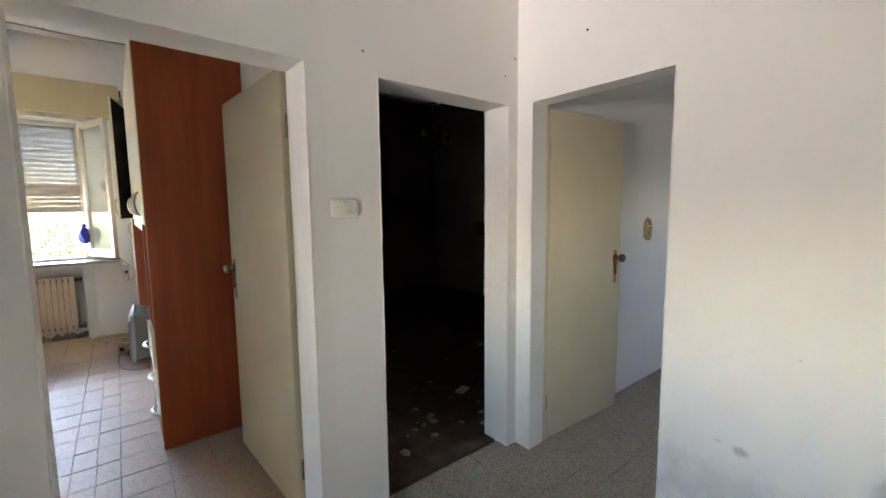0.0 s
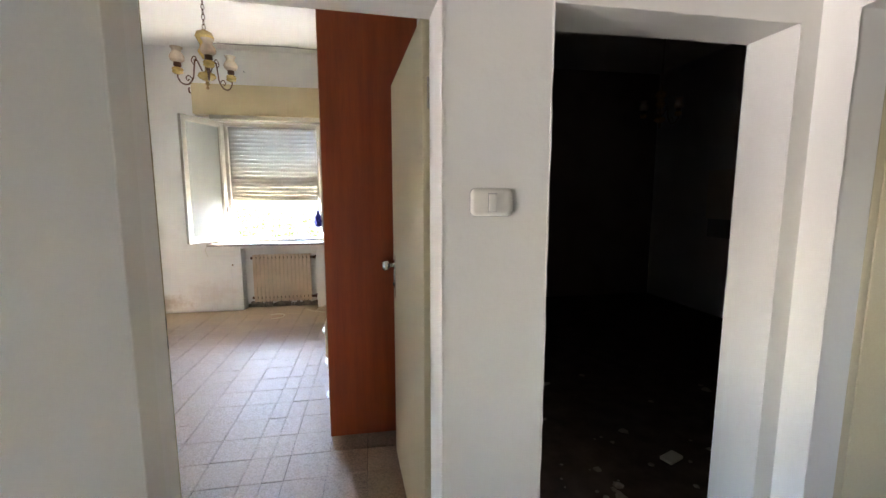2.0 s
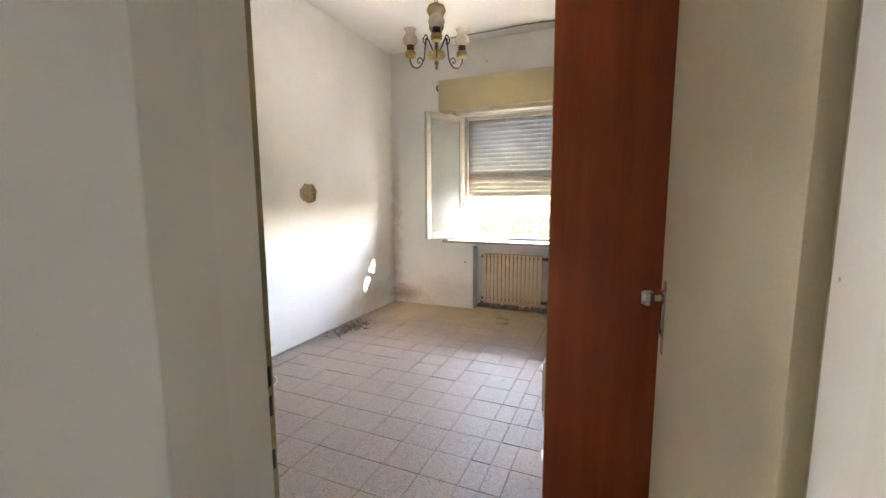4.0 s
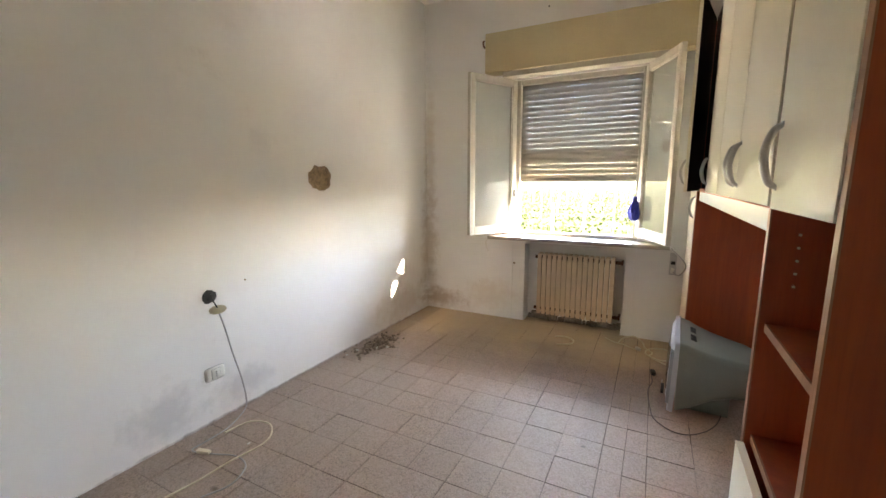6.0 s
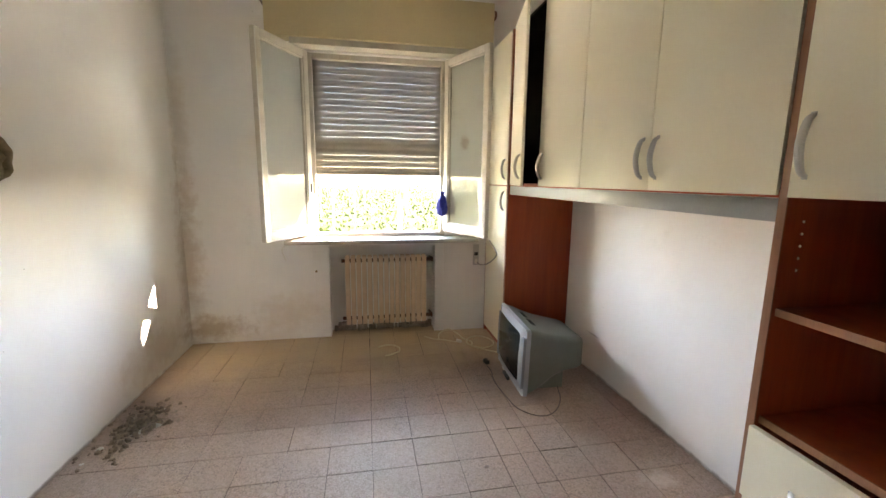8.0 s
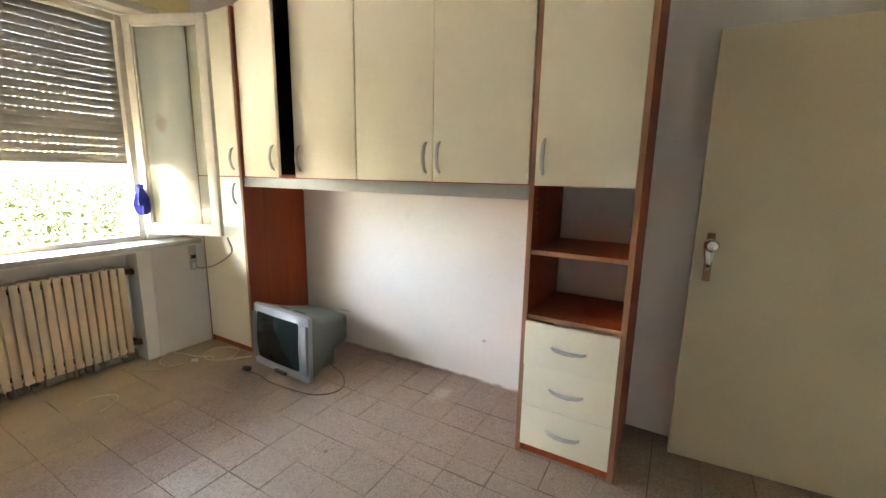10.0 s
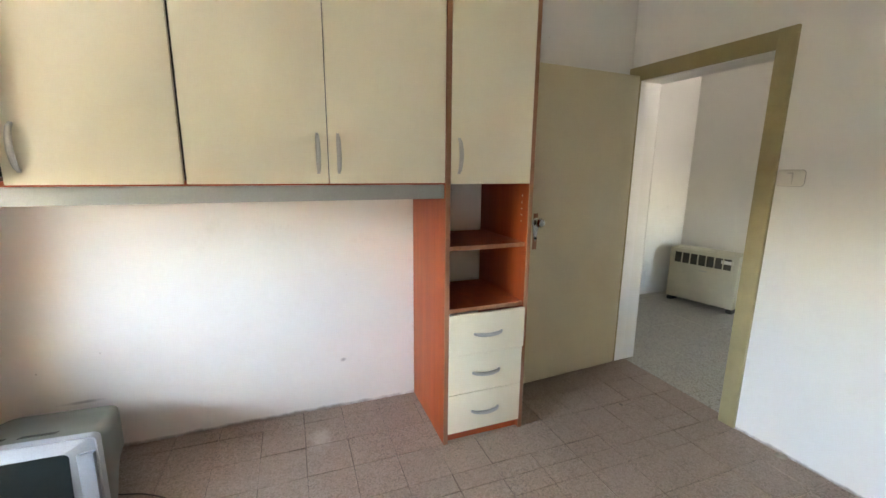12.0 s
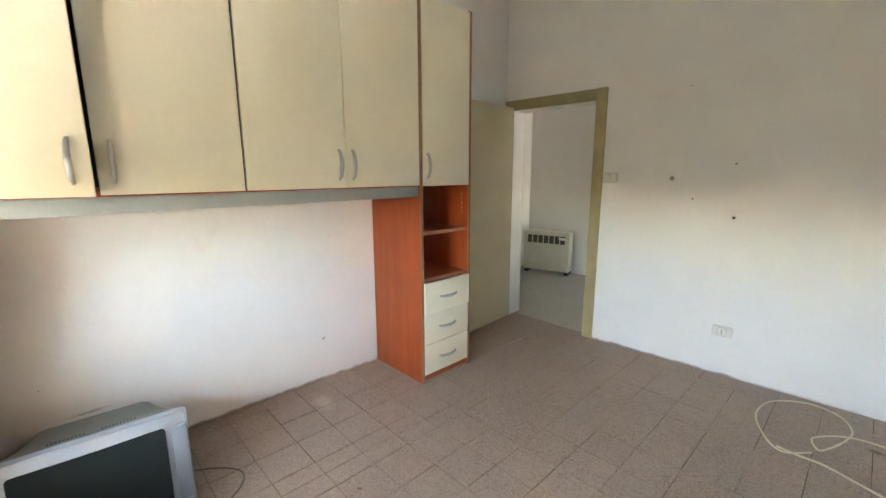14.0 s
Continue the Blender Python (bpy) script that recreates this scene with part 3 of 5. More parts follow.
def sash(hinge, angle, width, z0, z1, catch):
    """An open casement from its hinge line, angle in degrees from +x."""
    m = pose(hinge[0], hinge[1], 0, 0, 0, angle)
    bm = bmesh.new()
    st, t = 0.058, 0.02
    for a in ((0, st, z0, z1), (width - st, width, z0, z1), (st, width - st, z0, z0 + 0.07), (st, width - st, z1 - st, z1)):
        box(bm, a[0], a[1], -t, t, a[2], a[3], bevel=0.005)
    s = part("sash", turned(bm, m), M_WINPAINT, window, "white painted wooden sash")
    bm = bmesh.new()
    for a in ((st, st + 0.012, z0 + 0.07, z1 - st), (width - st - 0.012, width - st, z0 + 0.07, z1 - st), (st, width - st, z0 + 0.07, z0 + 0.082), (st, width - st, z1 - st - 0.012, z1 - st)):
        box(bm, a[0], a[1], -0.011, 0.011, a[2], a[3], bevel=0.003)
    part("glazing_bead", turned(bm, m), M_WINPAINT, s)
    pane = part("pane", turned(boxed(st + 0.002, width - st - 0.002, -0.002, 0.002, z0 + 0.072, z1 - st - 0.002), m), M_GLASS, s, "dusty clear glass", smooth=False)
    pane.visible_shadow = False
    for z in (z0 + 0.2, z1 - 0.2):
        bm = bmesh.new()
        bar(bm, (hinge[0], hinge[1] + 0.012, z - 0.035), (hinge[0], hinge[1] + 0.012, z + 0.035), 0.007)
        part("hinge", bm, M_STEEL, s)
    if catch:
        part("catch", turned(boxed(0.012, 0.03, 0.018, 0.03, 1.32, 1.4, bevel=0.003), m), M_BLACK, s, "black window catch")
        part("rod", turned(boxed(width - 0.012, width - 0.002, -0.021, 0.021, z0 + 0.02, z1 - 0.02), m), M_STEEL, s)
    return s


sash((-0.997, 6.42), -117.5, 0.605, 0.965, 2.465, True)
sash((0.185, 6.42), -66.5, 0.6, 0.975, 2.465, False)

sill = solo("window_sill", boxed(-1.2, 0.45, 6.19, 6.68, 0.895, 0.93, bevel=0.006), M_MARBLE, "pale marble window sill above the radiator", "window sill", kind="structure")

shutter = thing("roller_shutter", (-0.4, 6.55, 1.48), "grey roller shutter let down over the upper half of the window", "roller shutter")
SLAT = 0.0525
rows = int((2.52 - 1.49) / SLAT)


def slat_mesh(x0, x1, slots):
    """A hollow curved slat with a row of light slots along its lower lip."""
    bm = bmesh.new()
    prof = ((0.0, 0.0025), (0.01, 0.004), (0.022, 0.005), (0.039, 0.004), (0.0508, 0.0015))
    for s in (1, -1):
        low = [bm.verts.new((x0, -s * d, z)) for z, d in prof]
        high = [bm.verts.new((x1, -s * d, z)) for z, d in prof]
        for i in range(len(prof) - 1):
            bm.faces.new((low[i], low[i + 1], high[i + 1], high[i]))
    x, step = x0, 0.034
    lip0, lip1 = 0.0508, SLAT + 0.0005
    if not slots:
        box(bm, x0, x1, -0.0015, 0.0015, lip0, lip1)
        return bm
    box(bm, x0, x0 + 0.07, -0.0015, 0.0015, lip0, lip1)
    box(bm, x1 - 0.07, x1, -0.0015, 0.0015, lip0, lip1)
    x = x0 + 0.07
    while x + step <= x1 - 0.07 + 1e-6:
        box(bm, x, x + 0.0215, -0.0015, 0.0015, lip0, lip1)
        x += step
    return bm


sx0, sx1 = -0.99, 0.18
meshes = {}
for k in range(rows):
    closed = k in (3, 4) or k >= rows - 2
    if closed not in meshes:
        meshes[closed] = finish("slat", slat_mesh(sx0, sx1, not closed), M_SLAT)
    ob = new("slat", meshes[closed])
    ob.parent = shutter
    ob.location = Vector((0, 6.545, 1.495 + k * SLAT)) - ORIGIN[shutter]
part("end_slat", boxed(sx0, sx1, 6.538, 6.552, 1.475, 1.497, bevel=0.003), M_SLAT, shutter, "heavier bottom slat")
for x in (-0.998, 0.176):
    part("guide", boxed(x, x + 0.012, 6.53, 6.565, 0.932, 2.47), M_WINPAINT, shutter, "side guide channel")

bm = boxed(-1.275, 0.56, 6.265, 6.425, 2.535, 2.9, bevel=0.006)
sbox = thing("shutter_box", (-0.36, 6.35, 2.535), "beige painted wooden roller shutter box above the window", "shutter box")
part("cover", bm, M_BOXPAINT, sbox)
part("lip", boxed(-1.1, 0.35, 6.29, 6.425, 2.485, 2.534, bevel=0.004), M_WINPAINT, sbox, "white strip under the box")
for x in (-1.3, 0.575):
    bm = bmesh.new()
    bar(bm, (x, 6.3, 2.79), (x, 6.427, 2.79), 0.008)
    tube(bm, smooth_line(((x, 6.31, 2.79), (x, 6.285, 2.8), (x, 6.28, 2.83), (x, 6.295, 2.845))), 0.01, 8)
    solo("curtain_hook", bm, M_BROWNMETAL, "small dark iron curtain hook on the wall", "hook", "hooks beside the shutter box")

belt = thing("shutter_belt_winder", (0.5, 6.42, 0.65), "metal belt winder plate of the roller shutter, no cover", "belt winder")
part("plate", boxed(0.465, 0.52, 6.418, 6.4265, 0.64, 0.84, bevel=0.002), M_STEEL, belt)
part("drum", boxed(0.475, 0.51, 6.405, 6.42, 0.735, 0.765, bevel=0.004), M_BLACK, belt)
part("wheel", boxed(0.478, 0.506, 6.4, 6.42, 0.655, 0.7, bevel=0.006), M_WHITEPLASTIC, belt)
bm = bmesh.new()
tube(bm, smooth_line(((0.49, 6.42, 0.68), (0.52, 6.36, 0.655), (0.55, 6.2, 0.7), (0.56, 6.0, 0.82), (0.45, 5.86, 0.96))), 0.006, 8)
solo("pull_cord", bm, M_CABLEGREY, "grey cord hanging from the sash to the belt winder", "cord")
cable("loose_cord", ((-1.19, 6.2, 0.9), (-1.215, 6.19, 0.86), (-1.2, 6.19, 0.8), (-1.19, 6.195, 0.77)), 0.006, M_WHITEPLASTIC, "short white cord end hanging off the sill", "cord")

bm = bmesh.new()
rnd = random.Random(4)
prof = ((0.012, 0.1), (0.02, 0.09), (0.014, 0.07), (0.03, 0.04), (0.042, 0.0), (0.048, -0.05), (0.036, -0.1), (0.02, -0.12))
lathe(bm, prof[::-1], (0.15, 6.37, 1.24), 14)
for v in bm.verts:
    a = math.atan2(v.co.y - 6.37, v.co.x - 0.15)
    k = 1 + 0.28 * math.sin(5 * a + v.co.z * 20) + rnd.uniform(-0.1, 0.1)
    v.co.x, v.co.y = 0.15 + (v.co.x - 0.15) * k, 6.37 + (v.co.y - 6.37) * k * 0.75
solo("blue_cloth", bm, M_BLUE, "crumpled blue cloth tied to the window frame", "cloth")

# radiator ------------------------------------------------------------------
rad = thing("radiator", (-0.355, 6.48, 0.1), "beige enamelled column radiator in the niche under the window", "radiator")
N_SEC, RX0, RX1 = 15, -0.733, 0.022
pitch = (RX1 - RX0) / N_SEC
bm = bmesh.new()
box(bm, 0.003, pitch - 0.0065, 6.43, 6.445, 0.1, 0.745, bevel=0.004)
box(bm, 0.014, pitch - 0.018, 6.443, 6.5, 0.12, 0.73, bevel=0.004)
box(bm, 0.006, pitch - 0.008, 6.5, 6.515, 0.1, 0.745, bevel=0.004)
first = part("section", bm, M_RAD, rad)
for k in range(N_SEC):
    ob = first if k == 0 else new("section", first.data)
    ob.parent = rad
    ob.location = (RX0 + k * pitch, 0, 0)
for z in (0.15, 0.7):
    bm = bmesh.new()
    bar(bm, (RX0 - 0.03, 6.475, z), (RX1 + 0.045, 6.475, z), 0.017, 12)
    part("header_pipe", bm, M_BROWNMETAL, rad)
for z in (0.15, 0.7):
    bm = bmesh.new()
    bar(bm, (RX1 + 0.045, 6.475, z), (RX1 + 0.06, 6.475, z), 0.024, 12)
    bar(bm, (RX1 + 0.05, 6.475, z), (RX1 + 0.05, 6.6, z), 0.012, 10)
    part("valve", bm, M_BROWNMETAL, rad, "dark brass valve")
bm = bmesh.new()
rnd = random.Random(9)
for k in range(26):
    x = -0.85 + k * 0.036
    box(bm, x, x + rnd.uniform(0.02, 0.05), 6.56 - rnd.random() * 0.03, 6.6, 0.0, rnd.uniform(0.03, 0.12), bevel=0.004)
solo("broken_render", bm, M_RUBBLE, "crumbled grey render along the foot of the niche", "render", kind="stuff")

# bed-bridge furniture ------------------------------------------------------
FX, BACK = 0.597, 1.148  # front plane, wall side
TOP = 2.56


def pull(ob, a, b, out):
    """A bowed metal pull between two feet, bulging along out."""
    a, b, o = Vector(a), Vector(b), Vector(out)
    line = smooth_line([a, a + o * 0.6 + (b - a) * 0.12, (a + b) / 2 + o, b + o * 0.6 - (b - a) * 0.12, b], 6)
    bm = bmesh.new()
    tube(bm, line, lambda t: 0.0058 + 0.0045 * math.sin(math.pi * t), 10)
    for q in (a, b):
        box(bm, q.x - 0.004 if abs(o.x) else q.x, q.x + 0.004, q.y - 0.006, q.y + 0.006, q.z - 0.006, q.z + 0.006)
    part("handle", bm, M_STEEL, ob, "bowed satin metal handle")


def front(unit, name, y0, y1, z0, z1, handle, out=0.0):
    """A cream front in the plane of the unit; handle: (y, z) pairs of its two feet."""
    d = part(name, boxed(FX - 0.02 - out, FX - out, y0, y1, z0, z1, bevel=0.0015), M_CREAM, unit, "cream laminate front")
    if handle:
        (ya, za), (yb, zb) = handle
        pull(d, (FX - 0.02 - out, ya, za), (FX - 0.02 - out, yb, zb), (-0.032, 0, 0))
    return d


tower = thing("tall_cabinet", (0.87, 3.4, 0), "narrow cherry cabinet with cream door, open shelves and three drawers", "cabinet")
T0, T1 = 3.167, 3.648
for y in (T0, T1 - 0.022):
    p = part("side_panel", boxed(FX - 0.012, BACK, y, y + 0.022, 0.002, TOP, bevel=0.001), M_CHERRY, tower, "cherry veneer side")
    part("edging", boxed(FX - 0.016, FX - 0.0121, y - 0.001, y + 0.023, 0.002, TOP), M_EDGE, p, "paler front edging")
a, b = T0 + 0.022, T1 - 0.022
for name, z in (("bottom_panel", 0.06), ("shelf", 0.742), ("shelf", 1.07), ("shelf", 1.405), ("top_panel", TOP - 0.022)):
    s = part(name, boxed(FX + 0.006, BACK - 0.06, a, b, z, z + 0.022), M_CHERRY, tower)
    part("edging", boxed(FX + 0.001, FX + 0.0059, a, b, z, z + 0.022), M_EDGE, s)
part("plinth", boxed(FX + 0.012, FX + 0.03, a, b, 0.002, 0.058), M_CHERRY, tower)
front(tower, "cabinet_door", a + 0.002, b - 0.002, 1.402, TOP - 0.01, ((T1 - 0.062, 1.455), (T1 - 0.062, 1.61)))
for z0, z1, out in ((0.515, 0.738, 0.012), (0.289, 0.511, 0.0), (0.06, 0.285, 0.0)):
    m = (z0 + z1) / 2
    front(tower, "drawer_front", a + 0.001, b - 0.001, z0, z1, ((3.33, m), (3.485, m)), out)
bm = bmesh.new()
for k in range(5):
    for y in (a + 0.0005, b - 0.0005):
        bar(bm, (FX + 0.05, y - 0.0006, 1.2 + k * 0.034), (FX + 0.05, y + 0.0006, 1.2 + k * 0.034), 0.004, 6)
tagged(part("shelf_pin_holes", bm, M_WHITEPLASTIC, tower), kind="stuff")

DW = (5.79 - 3.65) / 4
doors = [3.65 + k * DW for k in range(5)]
for pair in range(2):
    y0, y1 = doors[2 * pair], doors[2 * pair + 2]
    unit = thing("wall_cabinet", (0.87, (y0 + y1) / 2, 1.4), "cream and cherry overhead bridge cabinet, one door ajar" if pair else "cream and cherry overhead bridge cabinet, doors closed", "cabinet", "bridge cabinets")
    # inner panels take the near-black shade colour
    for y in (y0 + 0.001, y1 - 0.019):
        part("side_panel", boxed(FX + 0.003, BACK, y, y + 0.018, 1.422, TOP), M_CABINETSHADE, unit)
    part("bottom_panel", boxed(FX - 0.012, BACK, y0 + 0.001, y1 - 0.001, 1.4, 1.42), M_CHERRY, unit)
    part("top_panel", boxed(FX + 0.003, BACK, y0 + 0.02, y1 - 0.02, TOP - 0.02, TOP), M_CABINETSHADE, unit)
    part("back_panel", boxed(BACK - 0.012, BACK - 0.004, y0 + 0.02, y1 - 0.02, 1.422, TOP - 0.022), M_CABINETSHADE, unit)
    mid = (y0 + y1) / 2
    if pair == 0:
        front(unit, "cabinet_door", y0 + 0.005, mid - 0.002, 1.407, TOP, ((mid - 0.042, 1.455), (mid - 0.042, 1.61)))
        front(unit, "cabinet_door", mid + 0.002, y1 - 0.005, 1.407, TOP, ((mid + 0.042, 1.455), (mid + 0.042, 1.61)))
    else:
        front(unit, "cabinet_door", y0 + 0.005, mid - 0.003, 1.407, TOP, ((mid - 0.05, 1.455), (mid - 0.05, 1.61)))
        hinge = pose(FX - 0.001, y1 - 0.003, 0, 0, 0, -12.5)
        bm = turned(boxed(-0.0185, 0, -(DW - 0.006), 0, 1.407, TOP, bevel=0.0015), hinge)
        d = part("cabinet_door", bm, M_CREAM, unit, "cream laminate door standing ajar")
        part("inner_face", turned(boxed(0.0005, 0.0015, -(DW - 0.008), -0.002, 1.409, TOP - 0.002), hinge), M_CABINETSHADE, d, "inside of the door, shade put into a near-black colour")
        q0, q1 = hinge @ Vector((-0.0185, -(DW - 0.06), 1.455)), hinge @ Vector((-0.0185, -(DW - 0.06), 1.61))
        pull(d, q0, q1, hinge.to_3x3() @ Vector((-0.032, 0, 0)))
rail = thing("bridge_rail", (0.62, 4.75, 1.332), "grey laminate rail under the overhead cabinets", "rail")
part("face", boxed(FX, FX + 0.02, 3.662, 5.828, 1.332, 1.398, bevel=0.003), M_GREYRAIL, rail)
part("bottom_lip", boxed(FX + 0.0202, FX + 0.06, 3.662, 5.828, 1.334, 1.35, bevel=0.002), M_GREYRAIL, rail)
for y in (3.651, 5.829):
    part("end_cap", boxed(FX + 0.001, FX + 0.06, y, y + 0.0105, 1.332, 1.398, bevel=0.002), M_GREYRAIL, rail, "plastic end cap")

column = thing("corner_wardrobe", (0.87, 6.1, 0), "narrow cream corner wardrobe with cherry side, in the window corner", "wardrobe")
C0, C1 = 5.835, 6.405
for y in (C0, C1 - 0.022):
    p = part("side_panel", boxed(FX - 0.012, BACK, y, y + 0.022, 0.002, TOP, bevel=0.001), M_CHERRY, column, "cherry veneer side")
    part("edging", boxed(FX - 0.016, FX - 0.0121, y - 0.001, y + 0.023, 0.002, TOP), M_EDGE, p, "paler front edging")
for z in (0.06, 1.39, TOP - 0.022):
    part("shelf", boxed(FX + 0.004, BACK, C0 + 0.022, C1 - 0.022, z, z + 0.022), M_CHERRY, column)
part("plinth", boxed(FX + 0.004, FX + 0.02, C0 + 0.022, C1 - 0.022, 0.002, 0.058), M_CHERRY, column)
front(column, "wardrobe_door", C0 + 0.024, C1 - 0.024, 0.06, 1.398, ((C0 + 0.075, 1.2), (C0 + 0.075, 1.355)))
front(column, "wardrobe_door", C0 + 0.024, C1 - 0.024, 1.406, TOP - 0.002, ((C0 + 0.075, 1.455), (C0 + 0.075, 1.61)))

# television ----------------------------------------------------------------
def tv_section(bm, x, y0, y1, z0, z1, r, n=5):
    """A rounded rectangle across the depth of the set."""
    ring = []
    for cy, cz, a0 in ((y1 - r, z1 - r, 0), (y0 + r, z1 - r, 90), (y0 + r, z0 + r, 180), (y1 - r, z0 + r, 270)):
        for k in range(n):
            a = radians(a0 + 90 * k / (n - 1))
            ring.append(bm.verts.new((x, cy + r * math.cos(a), cz + r * math.sin(a))))
    return ring


def loft(bm, rings, cap0=True, cap1=True):
    n = len(rings[0])
    for a, b in zip(rings, rings[1:]):
        for i in range(n):
            bm.faces.new((a[i], a[(i + 1) % n], b[(i + 1) % n], b[i]))
    if cap0:
        bm.faces.new(rings[0][::-1])
    if cap1:
        bm.faces.new(rings[-1])


tv = thing("television", (0.7, 5.39, 0), "old silver tube television standing on the floor", "television")
TY0, TY1, TF = 5.075, 5.705, 0.475
tilt = Matrix.Translation((TF, 0, 0)) @ pose(0, 0, 0, 0, 1.5, 0) @ Matrix.Translation((-TF, 0, 0))
bm = bmesh.new()
rings = [tv_section(bm, x, TY0 + i, TY1 - i, 0.012 + i, 0.485 - i, 0.022) for x, i in ((TF + 0.012, 0.012), (TF + 0.004, 0.004), (TF + 0.03, 0.0), (TF + 0.062, 0.002))]
outer = rings[0]
loft(bm, rings, cap0=False)
sy0, sy1, sz0, sz1 = 5.165, 5.63, 0.09, 0.43
inner = tv_section(bm, TF + 0.006, sy0 - 0.006, sy1 + 0.006, sz0 - 0.006, sz1 + 0.006, 0.022)
deep = tv_section(bm, TF + 0.028, sy0, sy1, sz0, sz1, 0.02)
loft(bm, [rings[0], inner, deep], cap0=False, cap1=False)
for v in bm.verts:
    v.co.x += 0.5 * ((v.co.y - 5.39) ** 2) * (1 if v.co.x < TF + 0.05 else 0.3)
bez = part("bezel", turned(bm, tilt), M_TVFRONT, tv, "silver plastic front")
bm = bmesh.new()
G = 12
grid = [[bm.verts.new((TF + 0.016 + 0.2 * (((i / G - 0.5) * 0.5) ** 2 + ((j / G - 0.5) * 0.45) ** 2), sy0 - 0.004 + (sy1 - sy0 + 0.008) * i / G, sz0 - 0.004 + (sz1 - sz0 + 0.008) * j / G)) for i in range(G + 1)] for j in range(G + 1)]
for j in range(G):
    for i in range(G):
        bm.faces.new((grid[j][i], grid[j][i + 1], grid[j + 1][i + 1], grid[j + 1][i]))
part("screen", turned(bm, tilt), M_TVGLASS, tv, "dark switched-off tube screen")
for y0, y1 in ((TY0 + 0.012, sy0 - 0.026), (sy1 + 0.02, TY1 - 0.012)):
    part("speaker_grille", turned(boxed(TF + 0.034, TF + 0.055, y0, y1, 0.07, 0.42, bevel=0.003), Matrix.Translation((0.0, 0, 0)) @ tilt), M_SPEAKER, bez, "grey speaker cover")
part("front_flap", turned(boxed(TF + 0.001, TF + 0.02, 5.28, 5.4, 0.035, 0.056, bevel=0.002), tilt), M_BLACK, bez, "black socket flap")
part("badge", turned(boxed(TF + 0.002, TF + 0.008, 5.37, 5.42, 0.068, 0.074), tilt), M_STEEL, bez)
bm = bmesh.new()
rings = []
for x, w, z0, z1, r in ((0.566, 0.306, 0.02, 0.475, 0.03), (0.61, 0.3, 0.035, 0.465, 0.035), (0.68, 0.285, 0.07, 0.435, 0.04), (0.76, 0.262, 0.115, 0.41, 0.04), (0.86, 0.235, 0.14, 0.39, 0.04), (0.95, 0.215, 0.145, 0.372, 0.035), (0.985, 0.2, 0.155, 0.36, 0.03)):
    rings.append(tv_section(bm, x, 5.39 - w, 5.39 + w, z0, z1, r))
loft(bm, rings)
shell = part("back_shell", bm, M_TVBACK, tv, "grey-green plastic back")
part("foot", boxed(0.6, 0.86, 5.2, 5.58, 0.002, 0.16, bevel=0.01), M_TVBACK, tv)
bm = bmesh.new()
for row in (0.625,):
    for k in range(20):
        y = 5.25 + k * 0.012 + (0.045 if k > 9 else 0.0)
        z = 0.4605
        bm2 = boxed(row, row + 0.035, y, y + 0.0045, -0.001, 0.0015)
        turned(bm2, Matrix.Translation((row, 0, z)) @ pose(0, 0, 0, 0, 18.0, 0) @ Matrix.Translation((-row, 0, 0)))
        me = bpy.data.meshes.new("vent")
        bm2.to_mesh(me)
        bm.from_mesh(me)
        bm2.free()
        bpy.data.meshes.remove(me)
tagged(part("vent_slots", bm, M_VENT, shell), kind="stuff")
bm = bmesh.new()
for z in (0.33, 0.345):
    box(bm, 0.575, 0.6, 5.0885, 5.094, z, z + 0.006)
part("side_socket", bm, M_BLACK, shell)
cable("mains_cable", ((0.78, 5.23, 0.05), (0.77, 5.18, 0.006), (0.73, 5.06, 0.005), (0.66, 4.95, 0.005), (0.57, 4.88, 0.005), (0.48, 4.89, 0.005), (0.4, 4.98, 0.005), (0.375, 5.12, 0.005), (0.36, 5.35, 0.005), (0.385, 5.5, 0.005), (0.378, 5.6, 0.006)), 0.0035, M_CABLEDARK, "thin dark television power cord lying on the floor", "power cable")
plug = thing("power_plug", (0.385, 5.67, 0), "dark grey mains plug lying on the floor", "plug")
part("body", turned(boxed(-0.016, 0.016, -0.04, 0.02, 0.002, 0.032, bevel=0.007), pose(0.386, 5.66, 0, 0, 0, 12)), M_BLACK, plug)
for d in (-0.009, 0.009):
    bm = bmesh.new()
    bar(bm, (d, 0.018, 0.017), (d, 0.038, 0.017), 0.0025)
    part("pin", turned(bm, pose(0.386, 5.66, 0, 0, 0, 12)), M_STEEL, plug)

tv.location.x -= 0.038
tv.rotation_euler.z = radians(-3.0)

# chandelier ----------------------------------------------------------------
CX, CY = -0.292, 4.0
ch = thing("chandelier", (CX, CY, 2.29), "three-armed brass chandelier with amber ceramic and glass shades", "chandelier")
bm = bmesh.new()
lathe(bm, ((0.004, 2.29), (0.012, 2.3), (0.006, 2.315), (0.016, 2.33), (0.008, 2.345)), (CX, CY, 0), 14)
part("finial", bm, M_BRASS, ch)
bm = bmesh.new()
lathe(bm, ((0.012, 2.345), (0.05, 2.365), (0.062, 2.38), (0.05, 2.4), (0.02, 2.412)), (CX, CY, 0), 20)
part("bowl", bm, M_CERAMIC, ch, "amber ceramic bowl")
bm = bmesh.new()
lathe(bm, ((0.012, 2.405), (0.01, 2.5), (0.016, 2.52)), (CX, CY, 0), 12)
part("stem", bm, M_BRASS, ch)
bm = bmesh.new()
lathe(bm, ((0.02, 2.5), (0.04, 2.53), (0.05, 2.55), (0.036, 2.58), (0.034, 2.6), (0.05, 2.63), (0.062, 2.652), (0.05, 2.68), (0.02, 2.695), (0.012, 2.702)), (CX, CY, 0), 20)
part("vase", bm, M_CERAMIC, ch, "amber ceramic vase-shaped body")
bm = bmesh.new()
z = 2.7
k = 0
